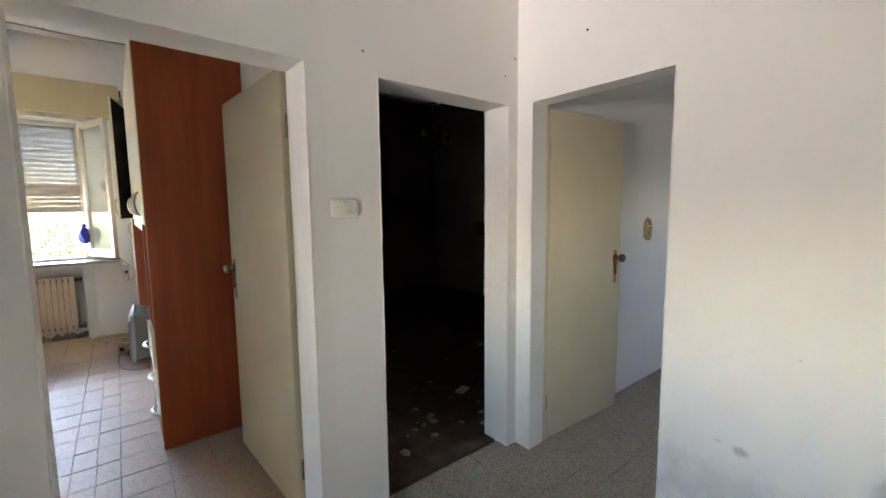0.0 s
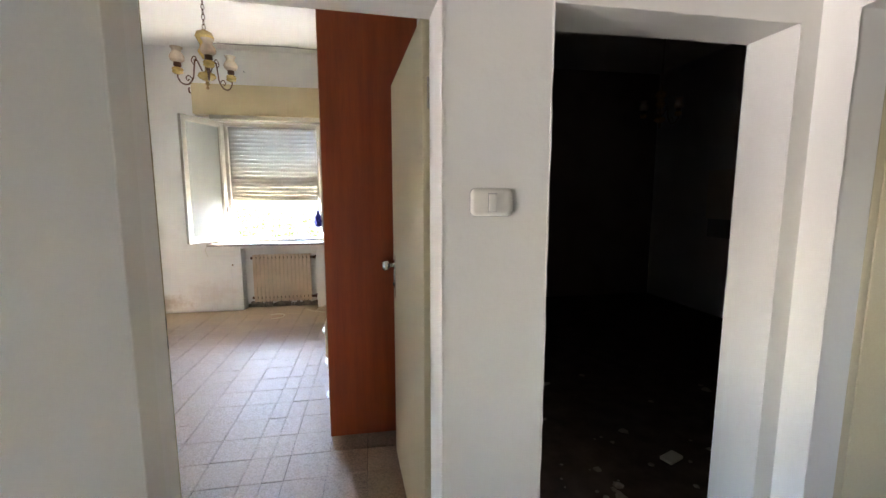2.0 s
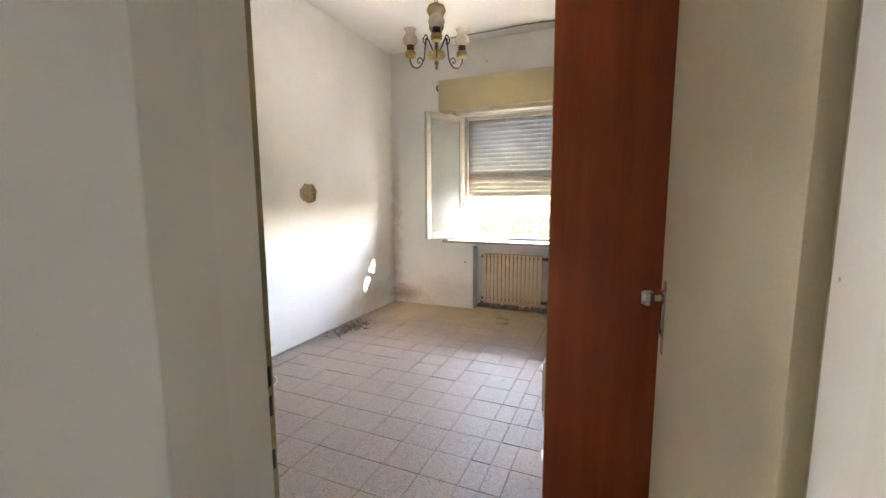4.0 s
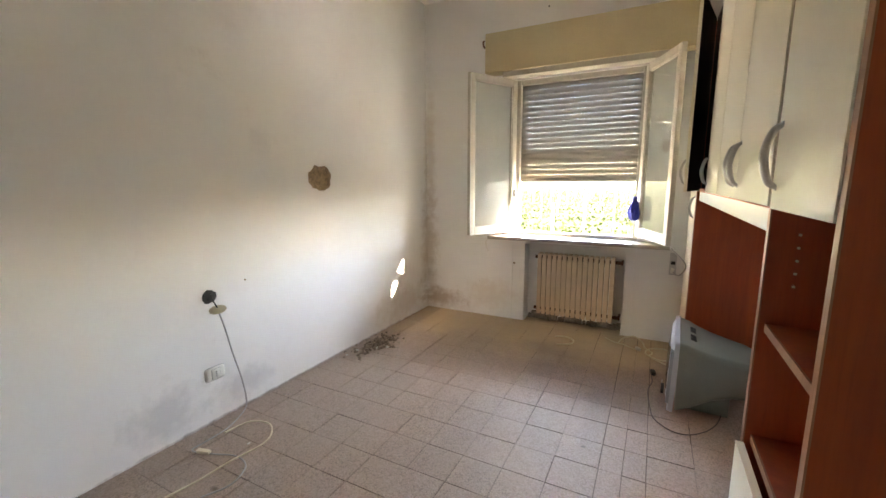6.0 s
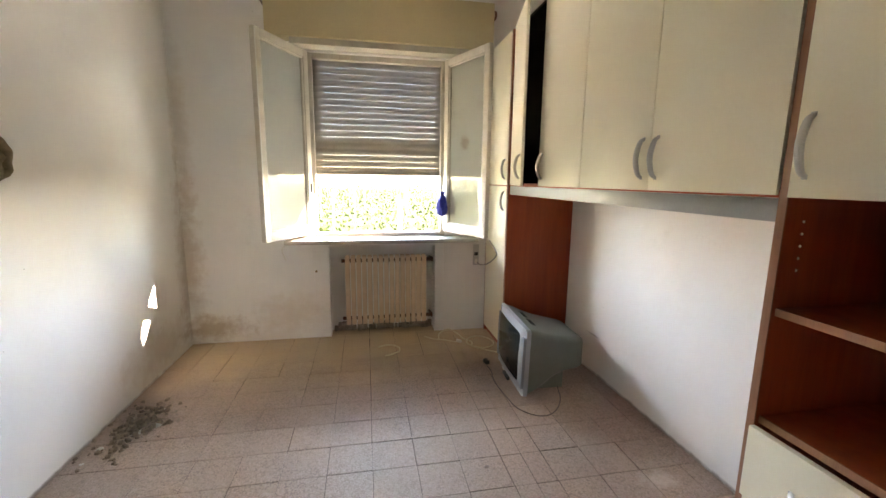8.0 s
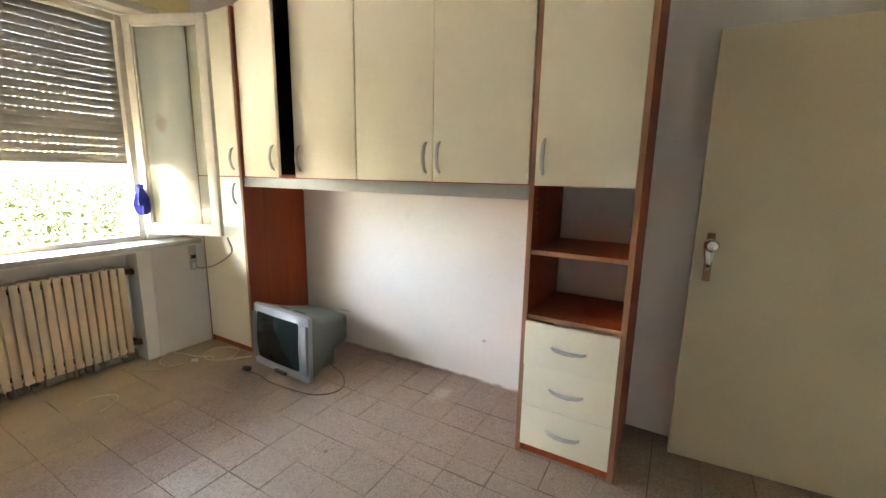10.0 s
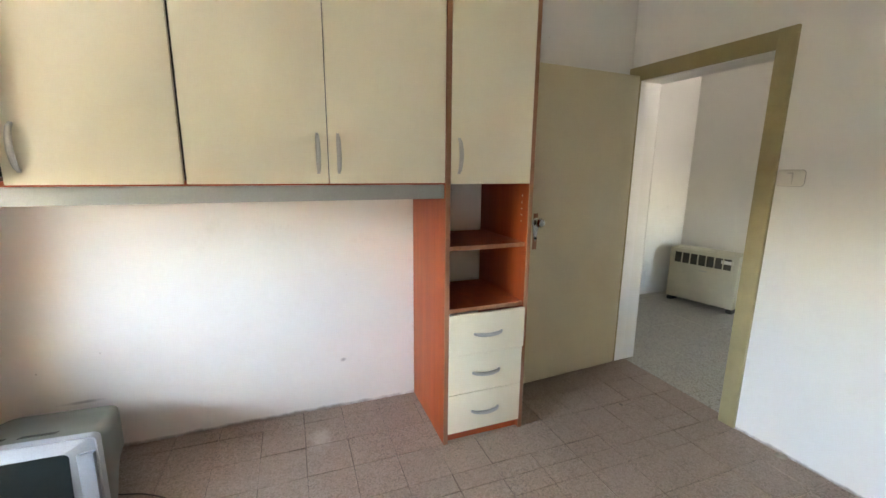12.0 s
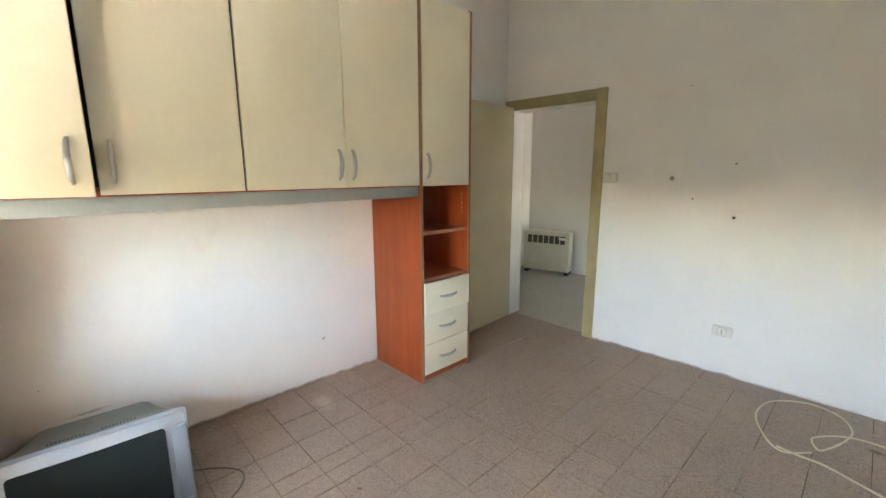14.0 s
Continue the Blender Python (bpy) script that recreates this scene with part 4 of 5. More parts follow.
while z < H - 0.07:
    a = math.pi / 2 * (k % 2)
    loop = [Vector((CX + math.cos(a) * 0.011 * math.cos(t), CY + math.sin(a) * 0.011 * math.cos(t), z + 0.02 + 0.021 * math.sin(t))) for t in [2 * math.pi * i / 10 for i in range(10)]]
    tube(bm, loop, 0.0025, 5, closed=True)
    z += 0.034
    k += 1
part("chain", bm, M_BROWNMETAL, ch)
bm = bmesh.new()
lathe(bm, ((0.012, H - 0.075), (0.03, H - 0.06), (0.05, H - 0.02), (0.052, H - 0.001)), (CX, CY, 0), 18)
part("ceiling_rose", bm, M_BRASS, ch)
for ang in (176, 54, 294):
    m = pose(CX, CY, 0, 0, 0, ang)
    bm = bmesh.new()
    tube(bm, smooth_line(((0.03, 0, 2.42), (0.07, 0, 2.5), (0.085, 0, 2.44), (0.095, 0, 2.37), (0.13, 0, 2.325), (0.175, 0, 2.33), (0.2, 0, 2.37), (0.198, 0, 2.395))), 0.005, 8)
    tube(bm, smooth_line(((0.085, 0, 2.46), (0.1, 0, 2.49), (0.082, 0, 2.52), (0.066, 0, 2.505), (0.075, 0, 2.485), (0.085, 0, 2.493))), 0.0038, 6)
    tube(bm, smooth_line(((0.1, 0, 2.36), (0.125, 0, 2.385), (0.145, 0, 2.37), (0.135, 0, 2.35), (0.122, 0, 2.36))), 0.0038, 6)
    arm = part("arm", turned(bm, m), M_BROWNMETAL, ch, "scrolled dark brass arm")
    bm = bmesh.new()
    lathe(bm, ((0.008, 2.39), (0.03, 2.398), (0.037, 2.408), (0.03, 2.417), (0.038, 2.424), (0.03, 2.436), (0.012, 2.44)), (0.198, 0, 0), 16)
    part("cup", turned(bm, m), M_CERAMIC, arm)
    bm = bmesh.new()
    lathe(bm, ((0.012, 2.436), (0.026, 2.45), (0.024, 2.478), (0.012, 2.492)), (0.198, 0, 0), 14)
    part("lamp_holder", turned(bm, m), M_BROWNMETAL, arm)
    bm = bmesh.new()
    lathe(bm, ((0.026, 2.472), (0.046, 2.49), (0.05, 2.508), (0.042, 2.53), (0.03, 2.545), (0.03, 2.56), (0.042, 2.578)), (0.198, 0, 0), 20, caps=False)
    shade = part("shade", turned(bm, m), M_SHADE, arm, "frosted peach glass shade")
    shade.visible_shadow = False

tagged(copy_thing(ch, pose(4.08, 4.9, 2.29)), "three-armed chandelier hanging unlit in the dark room", "chandelier")

# electrical fittings and wall marks ----------------------------------------
def plate_ring(bm, w, h, d):
    """A plate outline with rounded ends."""
    r = h * 0.4
    return [bm.verts.new((sx * (w - r) + r * math.cos(radians(a)), d, sz * (h - r) + r * math.sin(radians(a)))) for sx, sz, a0 in ((1, 1, 0), (-1, 1, 90), (-1, -1, 180), (1, -1, 270)) for a in (a0, a0 + 30, a0 + 60, a0 + 90)]


def fitting(name, centre, normal, width, height, label, category, kind):
    """A moulded wall plate with a rocker or socket face; normal: 'x', 'y' or '-y'."""
    c = Vector(centre)
    turn = {"-y": 0, "y": 180, "x": 90}[normal]
    m = Matrix.Translation(c) @ pose(0, 0, 0, 0, 0, turn)
    ob = thing(name, centre, label, category)
    w, h = width / 2, height / 2
    bm = bmesh.new()
    loft(bm, [[v for v in plate_ring(bm, w - i, h - i, d)] for i, d in ((0.0, -0.0005), (0.0, -0.006), (0.004, -0.011), (0.011, -0.014))])
    part("plate", turned(bm, m), M_WHITEPLASTIC, ob)
    bm = bmesh.new()
    loft(bm, [plate_ring(bm, w + 0.0015, h + 0.0015, d) for d in (-0.0004, -0.0035)])
    # grey ring added round the plate in place of its shadow outline
    part("back_frame", turned(bm, m), M_CABLEGREY, ob, "thin grey ring drawn as the plate's shadow line")
    if kind == "switch":
        part("rocker", turned(boxed(-0.012, 0.012, -0.021, -0.0135, -h * 0.62, h * 0.62, bevel=0.002), m @ pose(0, 0, 0, 4)), M_WHITEPLASTIC, ob, "ivory rocker")
        part("rocker_gap", turned(boxed(-0.0135, 0.0135, -0.0152, -0.0138, -h * 0.66, h * 0.66), m), M_CABLEGREY, ob)
    else:
        part("module_gap", turned(boxed(-0.028, 0.028, -0.0155, -0.0138, -h * 0.78, h * 0.78), m), M_CABLEGREY, ob)
        face = part("socket_face", turned(boxed(-0.026, 0.026, -0.019, -0.0135, -h * 0.72, h * 0.72, bevel=0.0025), m), M_WHITEPLASTIC, ob)
        for z in (-0.013, 0.0, 0.013):
            bm = bmesh.new()
            bar(bm, (0, -0.0195, z), (0, -0.016, z), 0.0042, 8)
            part("pin_hole", turned(bm, m), M_BLACK, face)
    return ob


fitting("light_switch", (1.219, HALL_N, 1.49), "-y", 0.13, 0.082, "ivory wall switch with single rocker on the hall wall", "light switch", "switch")
skewed(fitting("light_switch", (0.086, Y_S, 1.442), "y", 0.12, 0.08, "ivory wall switch beside the bedroom door", "light switch", "switch"))
skewed(fitting("wall_socket", (-0.816, Y_S, 0.335), "y", 0.12, 0.08, "white mains socket low on the wall", "wall socket", "socket"))
fitting("wall_socket", (X_W, 3.738, 0.312), "x", 0.125, 0.085, "white mains socket low on the wall, dusty", "wall socket", "socket")

wall_hole("wall_hole", (X_W, 4.73, 1.513), "x", 0.25, 0.2, M_WALL, "ragged hole in the plaster showing brown mortar", 3)
wall_hole("wall_hole", (3.895, SIDE_N, 1.287), "-y", 0.17, 0.2, M_SIDE, "ragged hole in the side-room plaster", 8)
wl = thing("torn_wall_light_box", (X_W, 3.747, 0.79), "open black wiring box with its cover plate hanging on the wire", "wiring box")
bm = bmesh.new()
bmesh.ops.create_icosphere(bm, subdivisions=3, radius=1.0)
for v in bm.verts:
    k = 1 + 0.3 * noise.noise(v.co * 2.3) + 0.18 * noise.noise(v.co * 6.0)
    v.co = Vector((X_W + 0.008 + v.co.x * 0.022 * k, 3.747 + v.co.y * 0.042 * k, 0.8 + v.co.z * 0.04 * k))
part("box", bm, M_BLACK, wl, "burnt black wiring lump")
bm = bmesh.new()
tube(bm, smooth_line(((X_W, 3.745, 0.8), (X_W + 0.03, 3.74, 0.815), (X_W + 0.035, 3.75, 0.78), (X_W + 0.05, 3.765, 0.73))), 0.004, 6)
part("wires", bm, M_BLACK, wl)
bm = bmesh.new()
lathe(bm, ((0.005, 0.012), (0.03, 0.006), (0.048, 0.0), (0.048, -0.003), (0.028, 0.002)), (0, 0, 0), 20)
part("cover_plate", turned(bm, pose(X_W + 0.05, 3.765, 0.722, 14, 12, 0)), M_CABLE, wl, "round ivory cover plate")
cable("lamp_flex", ((X_W + 0.05, 3.765, 0.72), (X_W + 0.045, 3.8, 0.6), (X_W + 0.03, 3.85, 0.4), (X_W + 0.025, 3.9, 0.2), (X_W + 0.03, 3.915, 0.05), (X_W + 0.06, 3.87, 0.006), (-1.9, 3.7, 0.006), (-1.89, 3.55, 0.006), (-1.88, 3.47, 0.006), (-1.76, 3.5, 0.006), (-1.62, 3.55, 0.006), (-1.5, 3.52, 0.006), (-1.45, 3.4, 0.006), (-1.5, 3.28, 0.006)), 0.0045, M_CABLEGREY, "long ivory-grey flex hanging from the wall to the floor")
cable("floor_cable", ((-1.87, 3.66, 0.006), (-1.86, 3.74, 0.006), (-1.82, 3.82, 0.006), (-1.7, 3.84, 0.006), (-1.6, 3.76, 0.006), (-1.57, 3.65, 0.014), (-1.6, 3.5, 0.014), (-1.62, 3.35, 0.006), (-1.65, 3.2, 0.006)), 0.0055, M_CABLE, "ivory cable loop lying on the floor")
inline = boxed(-0.04, 0.04, -0.013, 0.013, 0.002, 0.022, bevel=0.006)
solo("cord_switch", turned(inline, pose(-1.8, 3.485, 0.004, 0, 0, 15)), M_CABLE, "ivory inline cord switch on the flex", "cord switch")
cable("floor_cable", ((-1.7, 2.27, 0.006), (-1.6, 2.27, 0.006), (-1.5, 2.33, 0.012), (-1.4, 2.46, 0.014), (-1.43, 2.57, 0.014), (-1.47, 2.5, 0.006), (-1.53, 2.34, 0.006), (-1.55, 2.2, 0.006), (-1.49, 2.05, 0.006), (-1.34, 2.0, 0.006), (-1.17, 2.14, 0.006), (-1.13, 2.39, 0.006), (-1.21, 2.62, 0.006), (-1.3, 2.71, 0.006), (-1.41, 2.61, 0.006)), 0.0048, M_CABLE, "coil of ivory cable on the floor by the wall")
cable("floor_cable", ((-1.27, 2.69, 0.014), (-1.36, 2.7, 0.012), (-1.46, 2.69, 0.006), (-1.56, 2.73, 0.006), (-1.68, 2.78, 0.006)), 0.0055, M_CABLE, "end of ivory cable on the floor by the wall")
cable("floor_cable", ((-0.45, 6.1, 0.006), (-0.36, 6.13, 0.006), (-0.28, 6.07, 0.006), (-0.28, 5.98, 0.006), (-0.36, 5.92, 0.006), (-0.4, 5.91, 0.006)), 0.007, M_CABLE, "short bent piece of ivory cable on the floor")
cable("floor_cable", ((0.1, 6.2, 0.006), (0.13, 6.33, 0.006), (0.22, 6.36, 0.03), (0.3, 6.3, 0.006), (0.32, 6.18, 0.006), (0.38, 6.08, 0.006), (0.36, 5.99, 0.006), (0.46, 5.93, 0.012), (0.56, 6.0, 0.012), (0.55, 6.12, 0.012), (0.46, 6.2, 0.012), (0.36, 6.14, 0.016), (0.33, 6.02, 0.016), (0.42, 5.9, 0.016), (0.55, 5.82, 0.008)), 0.006, M_CABLE, "tangled ivory cable coil in the window corner")
cable("floor_cable", ((-0.02, 6.28, 0.006), (0.06, 6.2, 0.006), (0.16, 6.16, 0.006), (0.24, 6.1, 0.006)), 0.004, M_CABLE, "thin ivory wire on the floor under the window")
solo("cable_plug", turned(boxed(-0.012, 0.012, -0.02, 0.03, 0.002, 0.026, bevel=0.006), pose(0.27, 6.1, 0, 0, 0, 40)), M_WHITEPLASTIC, "small white connector at the end of a cable", "plug")

bm = bmesh.new()
line = [Vector((x, 6.19 + 0.006 * math.sin(9 * x), H - 0.012 - 0.004 * math.sin(5 * x))) for x in [-1.08 + 0.1 * i for i in range(22)]]
tube(bm, line, 0.007, 8)
for x in (-0.9, 0.0, 0.9):
    box(bm, x - 0.012, x + 0.012, 6.178, 6.202, H - 0.02, H - 0.001, bevel=0.002)
solo("curtain_wire", bm, M_CABLEGREY, "grey curtain rail fixed under the ceiling", "curtain rail")


def wall_plug(place, normal, r, material, label):
    c = Vector(place)
    d = Vector(normal)
    bm = bmesh.new()
    tube(bm, [c - d * 0.002, c + d * 0.004, c + d * 0.008], lambda t: r * (1 - 0.35 * t), 10)
    return solo("wall_plug", bm, material, label, "wall plug", "old fixings on the walls")


for x, z, r, m in ((-0.382, 1.439, 0.017, M_CABLEGREY), (-0.799, 1.17, 0.011, M_BLACK), (-0.534, 1.292, 0.008, M_CABLEGREY), (-0.775, 1.542, 0.009, M_CABLEGREY), (-0.451, 2.097, 0.005, M_BARE)):
    skewed(wall_plug((x, Y_S, z), (0, 1, 0), r, m, "grey filler plug in the wall" if m is not M_BLACK else "dark screw plug in the wall"))
for x, z in ((1.33, 2.16), (2.3, 2.33), (2.22, 2.22)):
    wall_plug((x, HALL_N, z), (0, -1, 0), 0.006, M_BARE, "small nail hole in the hall wall")
wall_plug((HALL_E, 1.4, 2.35), (-1, 0, 0), 0.006, M_BLACK, "small nail in the hall wall")
wall_plug((X_W, 4.0, 0.85), (1, 0, 0), 0.006, M_BARE, "small nail hole in the wall")
wall_plug((-0.7, Y_N, 3.1), (0, -1, 0), 0.008, M_BLACK, "small nail high on the wall")
wall_plug((-0.98, Y_N, 0.62), (0, -1, 0), 0.012, M_BARE, "small chipped spot under the window")

# hall heater ---------------------------------------------------------------
fan = thing("fan_coil_heater", (1.818, 0.113, 0.0), "cream fan coil heater standing against the hall wall", "heater")
F = pose(1.818, 0.113, 0, 0, 0, 14.5) @ Matrix.Diagonal((0.92, 1, 1, 1))
part("casing", turned(boxed(-0.37, 0.37, -0.11, 0.11, 0.05, 0.62, bevel=0.012), F), M_FANBODY, fan)
part("top_grille", turned(boxed(-0.34, 0.34, -0.09, 0.09, 0.6195, 0.628, bevel=0.003), F), M_FANBODY, fan)
g = part("outlet", turned(boxed(-0.31, 0.31, 0.1075, 0.1125, 0.46, 0.575), F), M_OUTLET, fan, "dark air outlet")
for k in range(8):
    x = -0.31 + k * 0.62 / 7
    part("louvre", turned(boxed(x - 0.006, x + 0.006, 0.1126, 0.122, 0.458, 0.577, bevel=0.002), F), M_FANBODY, g)
part("control_panel", turned(boxed(-0.32, -0.2, 0.1128, 0.1155, 0.52, 0.555), F), M_WHITEPLASTIC, fan)
part("badge", turned(boxed(-0.06, 0.02, 0.1105, 0.1125, 0.4, 0.408), F), M_CABLEGREY, fan)
for x in (-0.33, 0.33):
    part("foot", turned(boxed(x - 0.03, x + 0.03, -0.1, 0.09, 0.001, 0.052), F), M_BLACK, fan)

# rubble and scraps ---------------------------------------------------------
def lump(bm, x, y, r, rnd, z=0.0, flat=0.5):
    """An angular chip with a broken outline."""
    n = rnd.randint(5, 7)
    a0 = rnd.random() * 6.28
    low, high = [], []
    for i in range(n):
        a = a0 + 2 * math.pi * i / n
        k = r * rnd.uniform(0.6, 1.1)
        low.append(bm.verts.new((x + k * math.cos(a), y + k * math.sin(a), z + 0.001)))
        high.append(bm.verts.new((x + k * 0.7 * math.cos(a + 0.1), y + k * 0.7 * math.sin(a + 0.1), z + r * flat * rnd.uniform(0.6, 1.3))))
    bm.faces.new(high)
    for i in range(n):
        bm.faces.new((low[i], low[(i + 1) % n], high[(i + 1) % n], high[i]))


rnd = random.Random(21)
bm = bmesh.new()
for _ in range(230):
    a, d = rnd.random() * 6.28, abs(rnd.gauss(0, 0.11))
    lump(bm, max(X_W + 0.015, -1.86 + d * math.cos(a)), 5.17 + d * math.sin(a) * 1.9, rnd.uniform(0.004, 0.026) * (1.2 - d * 3 if d < 0.27 else 0.35), rnd, max(0, 0.035 - d * 0.25) * rnd.random(), 0.7)
solo("rubble_heap", bm, M_HEAP, "small heap of plaster rubble at the foot of the wall", "rubble", kind="stuff")
for x, y, r, m in ((-1.83, 5.1, 0.032, M_PAPER), (-1.95, 4.98, 0.02, M_PAPER), (-1.97, 4.86, 0.012, M_PAPER), (-1.88, 3.72, 0.012, M_RUBBLE), (-1.76, 5.16, 0.026, M_PAPER), (-1.92, 5.26, 0.022, M_RUBBLE), (-1.72, 5.3, 0.018, M_RUBBLE), (-1.8, 5.34, 0.014, M_PAPER), (-1.66, 5.2, 0.016, M_RUBBLE), (-1.9, 5.12, 0.02, M_PAPER), (-1.66, 3.66, 0.012, M_PAPER), (-1.69, 2.52, 0.014, M_PAPER), (-0.1, 2.0, 0.03, M_RUBBLE), (0.2, 2.3, 0.008, M_RUBBLE)):
    bm = bmesh.new()
    lump(bm, x, y, r, rnd, 0, 0.35)
    solo("plaster_chip", bm, m, "loose pale chip of plaster on the floor", "chip", "plaster chips")
bm = bmesh.new()
for _ in range(420):
    x, y = rnd.uniform(X_W + 0.05, X_E - 0.05), rnd.uniform(Y_S + 0.05, Y_N - 0.05)
    if rnd.random() < 0.45:
        y = Y_N - abs(rnd.gauss(0, 0.3)) - 0.02
    if FX < x and y > 5.8 or y < Y_S:
        continue
    lump(bm, x, y, rnd.uniform(0.0015, 0.005), rnd)
solo("floor_grit", bm, M_RUBBLE, "scattered grit and dirt on the bedroom floor", "grit", kind="stuff")
bm = bmesh.new()
for _ in range(140):
    lump(bm, rnd.uniform(0.45, 0.6), rnd.uniform(3.2, 3.75) if rnd.random() < 0.6 else rnd.uniform(3.7, 4.6), rnd.uniform(0.002, 0.006), rnd)
solo("floor_grit", bm, M_RUBBLE, "scattered grit in front of the drawers", "grit", kind="stuff")
bm = bmesh.new()
for _ in range(70):
    lump(bm, rnd.uniform(1.45, 3.6), 2.1 + abs(rnd.gauss(0, 0.7)), rnd.uniform(0.006, 0.035) * (0.5 + rnd.random()), rnd, 0, 0.2)
solo("dark_room_debris", bm, M_RUBBLE, "pale flakes of plaster over a dirty floor", "debris", kind="stuff")
solo("plaster_piece", turned(boxed(-0.06, 0.06, -0.035, 0.035, 0.001, 0.02, bevel=0.005), pose(2.55, 2.6, 0, 0, 0, 20)), M_PAPER, "pale flat piece of plaster on the dark floor", "debris")
bx = thing("wall_box", (5.1, 5.0, 1.02), "pale metal box on the wall of the unlit room", "wall box")
part("body", boxed(5.06, 5.195, 4.78, 5.22, 1.25, 1.85, bevel=0.01), M_WHITEPLASTIC, bx)
part("base", boxed(5.08, 5.195, 4.8, 5.2, 1.02, 1.248, bevel=0.006), M_GREYRAIL, bx)

# outdoors ------------------------------------------------------------------
GZ = -0.75
bm = bmesh.new()
ys = [6.7, 9, 12, 18, 30, 60, 120, 300, 900, 3000]
gr = []
for y in ys:
    gr.append([bm.verts.new((x, y, GZ + (0.012 * max(0, y - 12) if y < 300 else 3.5) + (0.15 * noise.noise((x * 0.05, y * 0.05, 0)) if y > 10 else 0))) for x in [-3000, -900, -300, -120, -60, -30, -15, -6, 0, 6, 15, 30, 60, 120, 300, 900, 3000]])
for a, b in zip(gr, gr[1:]):
    for i in range(len(a) - 1):
        bm.faces.new((a[i], a[i + 1], b[i + 1], b[i]))
lowg = [[bm.verts.new((x, y, GZ - 0.02)) for x in (-3000, 3000)] for y in (-3000, 6.7)]
bm.faces.new((lowg[0][0], lowg[0][1], lowg[1][1], lowg[1][0]))
# pale slab added below the sill line, unseen, as a reflector for the bedroom
solo("pavement", boxed(-8, 10, 6.69, 10.4, GZ - 0.1, GZ + 0.05, bevel=0.01), M_BOUNCESLAB, "unseen pale slab added outside to bounce sunlight into the bedroom", "pavement", kind="structure")
solo("ground", bm, M_GRASS, "sunlit meadow ground sloping away from the house", "ground", kind="structure")


def vine_row(y, n, seed):
    """A trellised vine row along x: posts and a broken hedge of leaves."""
    r = random.Random(seed)
    gz = GZ + 0.012 * max(0, y - 12)
    row = thing("vine_row", (0, y, gz - 0.05), "row of sunlit green grape vines on wooden posts", "vine row", "vine rows")
    bm = bmesh.new()
    for _ in range(n):
        x = r.uniform(-16, 40)
        z = gz + 0.35 + abs(r.gauss(0.25, 0.3))
        c = Vector((x, y + r.gauss(0, 0.16), z))
        s = r.uniform(0.035, 0.075)
        a, b = Vector((r.gauss(0, 1), r.gauss(0, 1), r.gauss(0, 1))).normalized(), Vector((r.gauss(0, 1), r.gauss(0, 1), r.gauss(0, 1))).normalized()
        v = [bm.verts.new(c + q) for q in (a * s, b * s * 0.8, -a * s * 0.8, -b * s)]
        bm.faces.new(v)
    part("leaves", bm, M_VINE, row, smooth=False)
    x = -15.0 + r.random() * 3
    while x < 38:
        bm = bmesh.new()
        bar(bm, (x, y, gz - 0.3), (x + r.uniform(-0.05, 0.05), y, gz + 1.75 + r.uniform(-0.15, 0.15)), 0.035, 6)
        part("post", bm, M_POST, row)
        x += 1.9
    return row


for k in range(9):
    vine_row(11.5 + 2.6 * k + 0.25 * k * k, 4600, 40 + k)

# floors --------------------------------------------------------------------
slab = solo("floor", boxed(X_W, X_E, 1.85, Y_N + 0.173, -0.1, -0.006), M_GROUT, "rose terrazzo tile floor, dusty and worn", "floor", kind="structure")
hall_floor = solo("floor_hall", boxed(HALL_W - 0.15, SIDE_W, HALL_S, 1.95, -0.12, -0.008), M_GROUT, "grey terrazzo tile floor with dark chips", "floor", kind="structure")
side_floor = solo("floor_side_room", boxed(SIDE_W, SIDE_E, SIDE_S, SIDE_N, -0.1, -0.005), M_GROUT, "grey terrazzo tile floor", "floor", kind="structure")
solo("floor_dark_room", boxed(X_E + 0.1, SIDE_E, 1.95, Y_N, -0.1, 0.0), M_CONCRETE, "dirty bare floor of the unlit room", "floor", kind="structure")


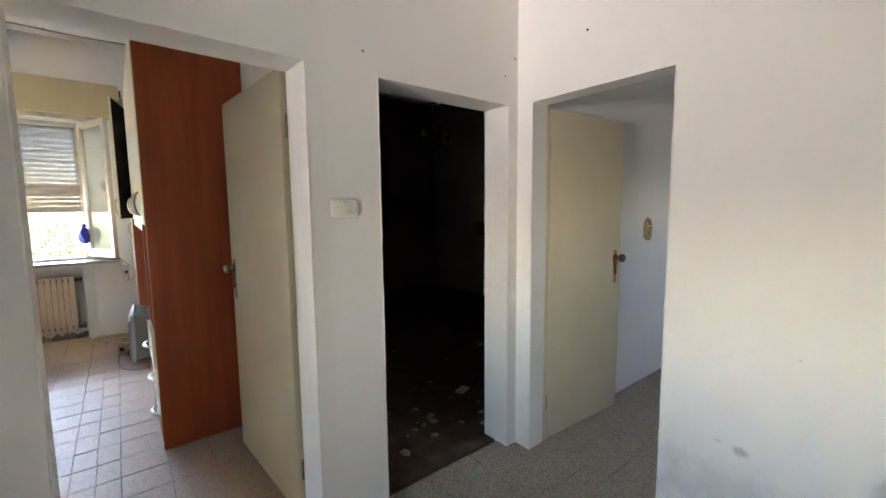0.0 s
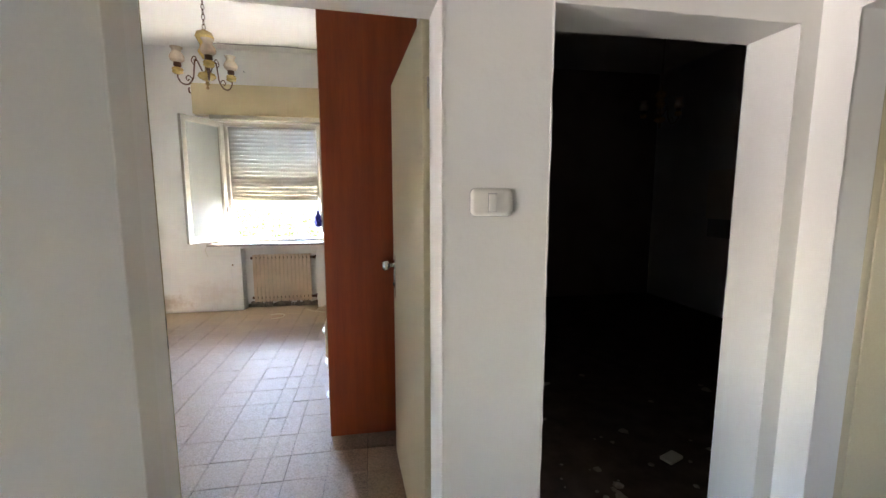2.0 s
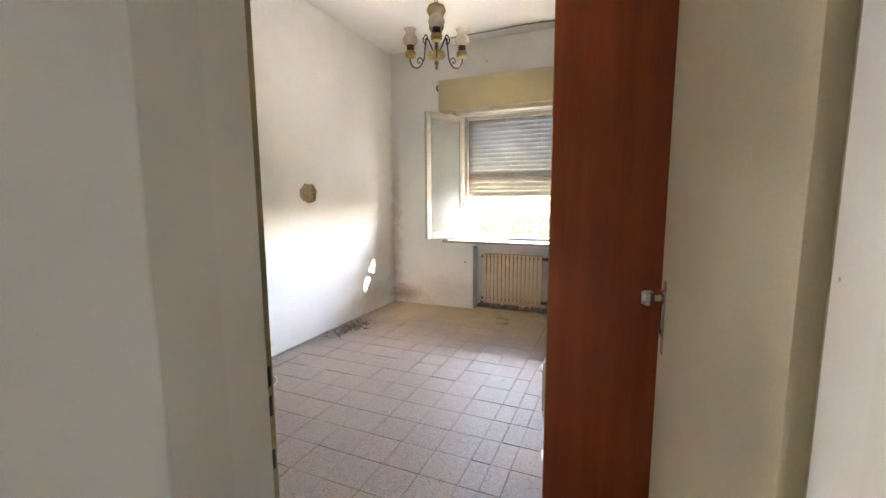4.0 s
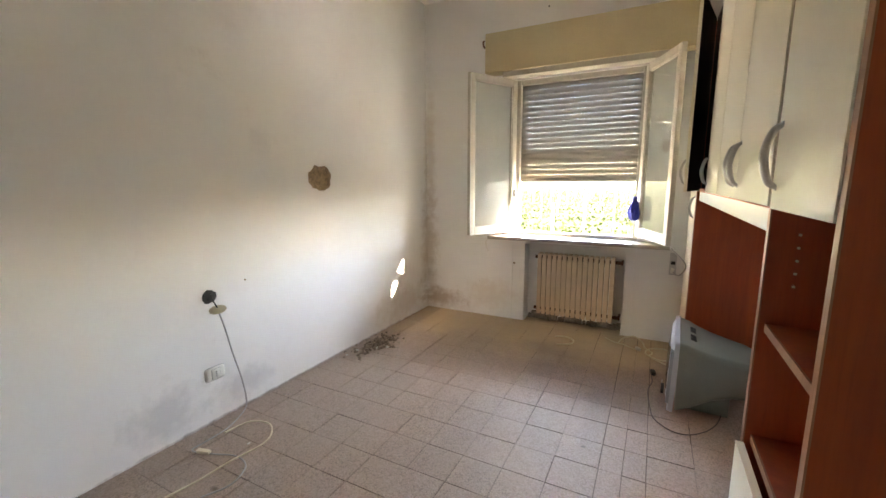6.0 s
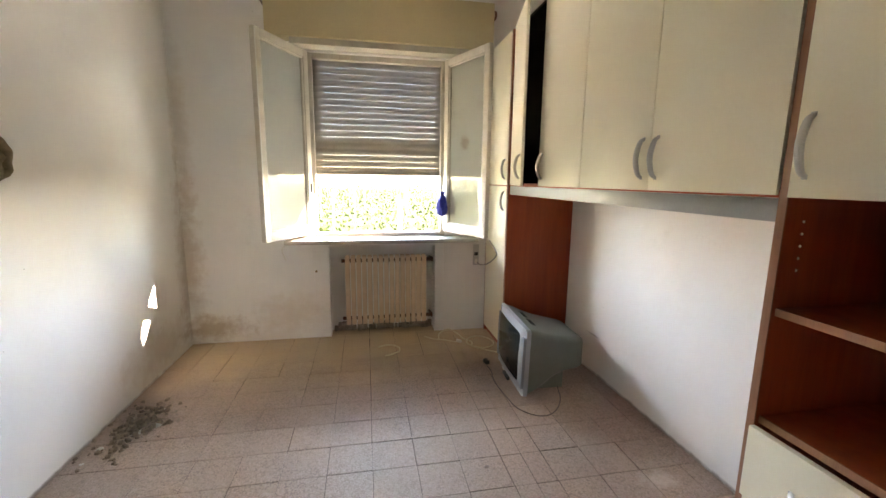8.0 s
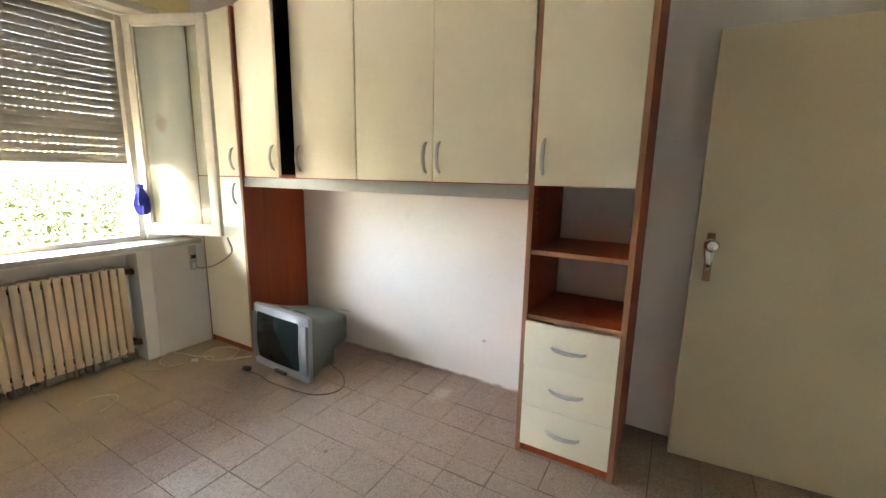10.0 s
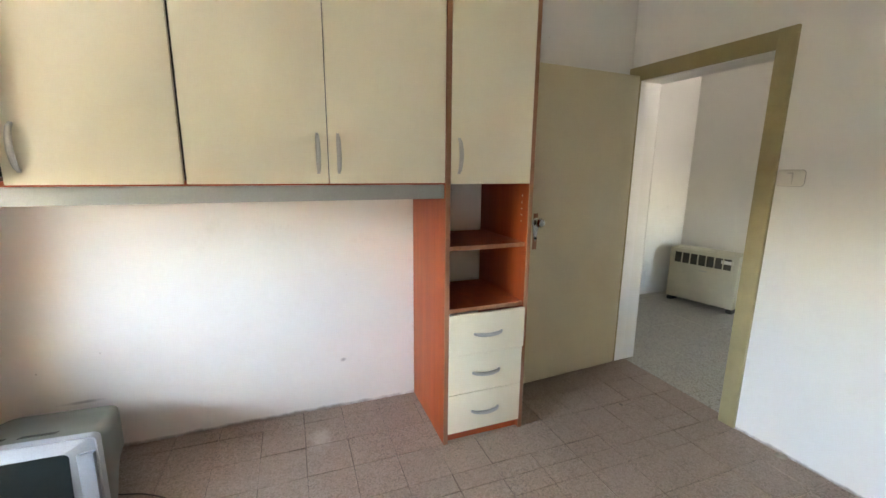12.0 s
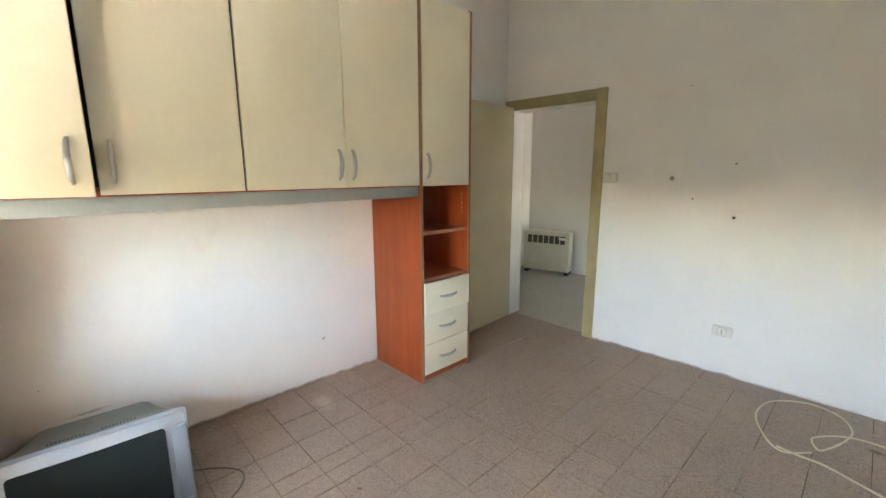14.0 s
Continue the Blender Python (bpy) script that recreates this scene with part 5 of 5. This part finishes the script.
def tiles(parent, x0, x1, y0, y1, px, py, ox, oy, gap, material, seed, level):
    """Square tiles on a grid through (ox, oy), cut at the borders, each a piece of its own."""
    r = random.Random(seed)
    shared = {}

    def mesh(w, d):
        key = (round(w, 3), round(d, 3))
        if key not in shared:
            bm = bmesh.new()
            e = 0.0012
            for q in (((-w, -d, -0.012), (w, -d, -0.012), (w, d, -0.012), (-w, d, -0.012)), ((-w, -d, -e), (w, -d, -e), (w, d, -e), (-w, d, -e)), ((-w + e, -d + e, 0), (w - e, -d + e, 0), (w - e, d - e, 0), (-w + e, d - e, 0))):
                for c in q:
                    bm.verts.new(c)
            bm.verts.ensure_lookup_table()
            v = bm.verts
            for lo in (0, 4):
                for i in range(4):
                    bm.faces.new((v[lo + i], v[lo + (i + 1) % 4], v[lo + 4 + (i + 1) % 4], v[lo + 4 + i]))
            bm.faces.new((v[8], v[9], v[10], v[11]))
            shared[key] = finish("tile", bm, material, smooth=False)
        return shared[key]

    i0, i1 = math.floor((x0 - ox) / px), math.ceil((x1 - ox) / px)
    j0, j1 = math.floor((y0 - oy) / py), math.ceil((y1 - oy) / py)
    for j in range(j0, j1):
        for i in range(i0, i1):
            a0, a1 = max(x0, ox + i * px), min(x1, ox + (i + 1) * px)
            b0, b1 = max(y0, oy + j * py), min(y1, oy + (j + 1) * py)
            if a1 - a0 < 0.02 or b1 - b0 < 0.02:
                continue
            ob = new("tile", mesh((a1 - a0) / 2 - gap, (b1 - b0) / 2 - gap))
            ob.parent = parent
            ob.location = Vector(((a0 + a1) / 2 + r.uniform(-1, 1) * 0.0016, (b0 + b1) / 2 + r.uniform(-1, 1) * 0.0016, level + r.uniform(-0.0012, 0.0))) - ORIGIN[parent]
            ob.rotation_euler = (r.uniform(-1, 1) * 0.004, r.uniform(-1, 1) * 0.004, r.uniform(-1, 1) * 0.003)


tiles(slab, X_W, 0.2575, 1.86, Y_N, 0.2225, 0.2225, -0.3, 4.795, 0.0017, M_TILE, 4, 0.0)
tiles(slab, 0.2575, X_E, 1.93, Y_N, 0.2225, 0.2225, -0.3, 4.795, 0.0017, M_TILE, 5, 0.0)
tiles(slab, -0.87, 0.1, Y_N, 6.6, 0.2225, 0.2, -0.3, Y_N, 0.0013, M_TILE, 6, 0.0)
tiles(hall_floor, HALL_W, 0.2575, HALL_S, 1.86, 0.25, 0.25, 0.2575, 1.93, 0.001, M_HALLTILE, 9, 0.0)
tiles(hall_floor, 0.2575, HALL_E + 0.13, HALL_S, 1.93, 0.25, 0.25, 0.2575, 1.93, 0.001, M_HALLTILE, 7, 0.0)
tiles(side_floor, SIDE_W, SIDE_E, SIDE_S, SIDE_N, 0.25, 0.25, SIDE_W, SIDE_N, 0.001, M_HALLTILE, 8, 0.0)
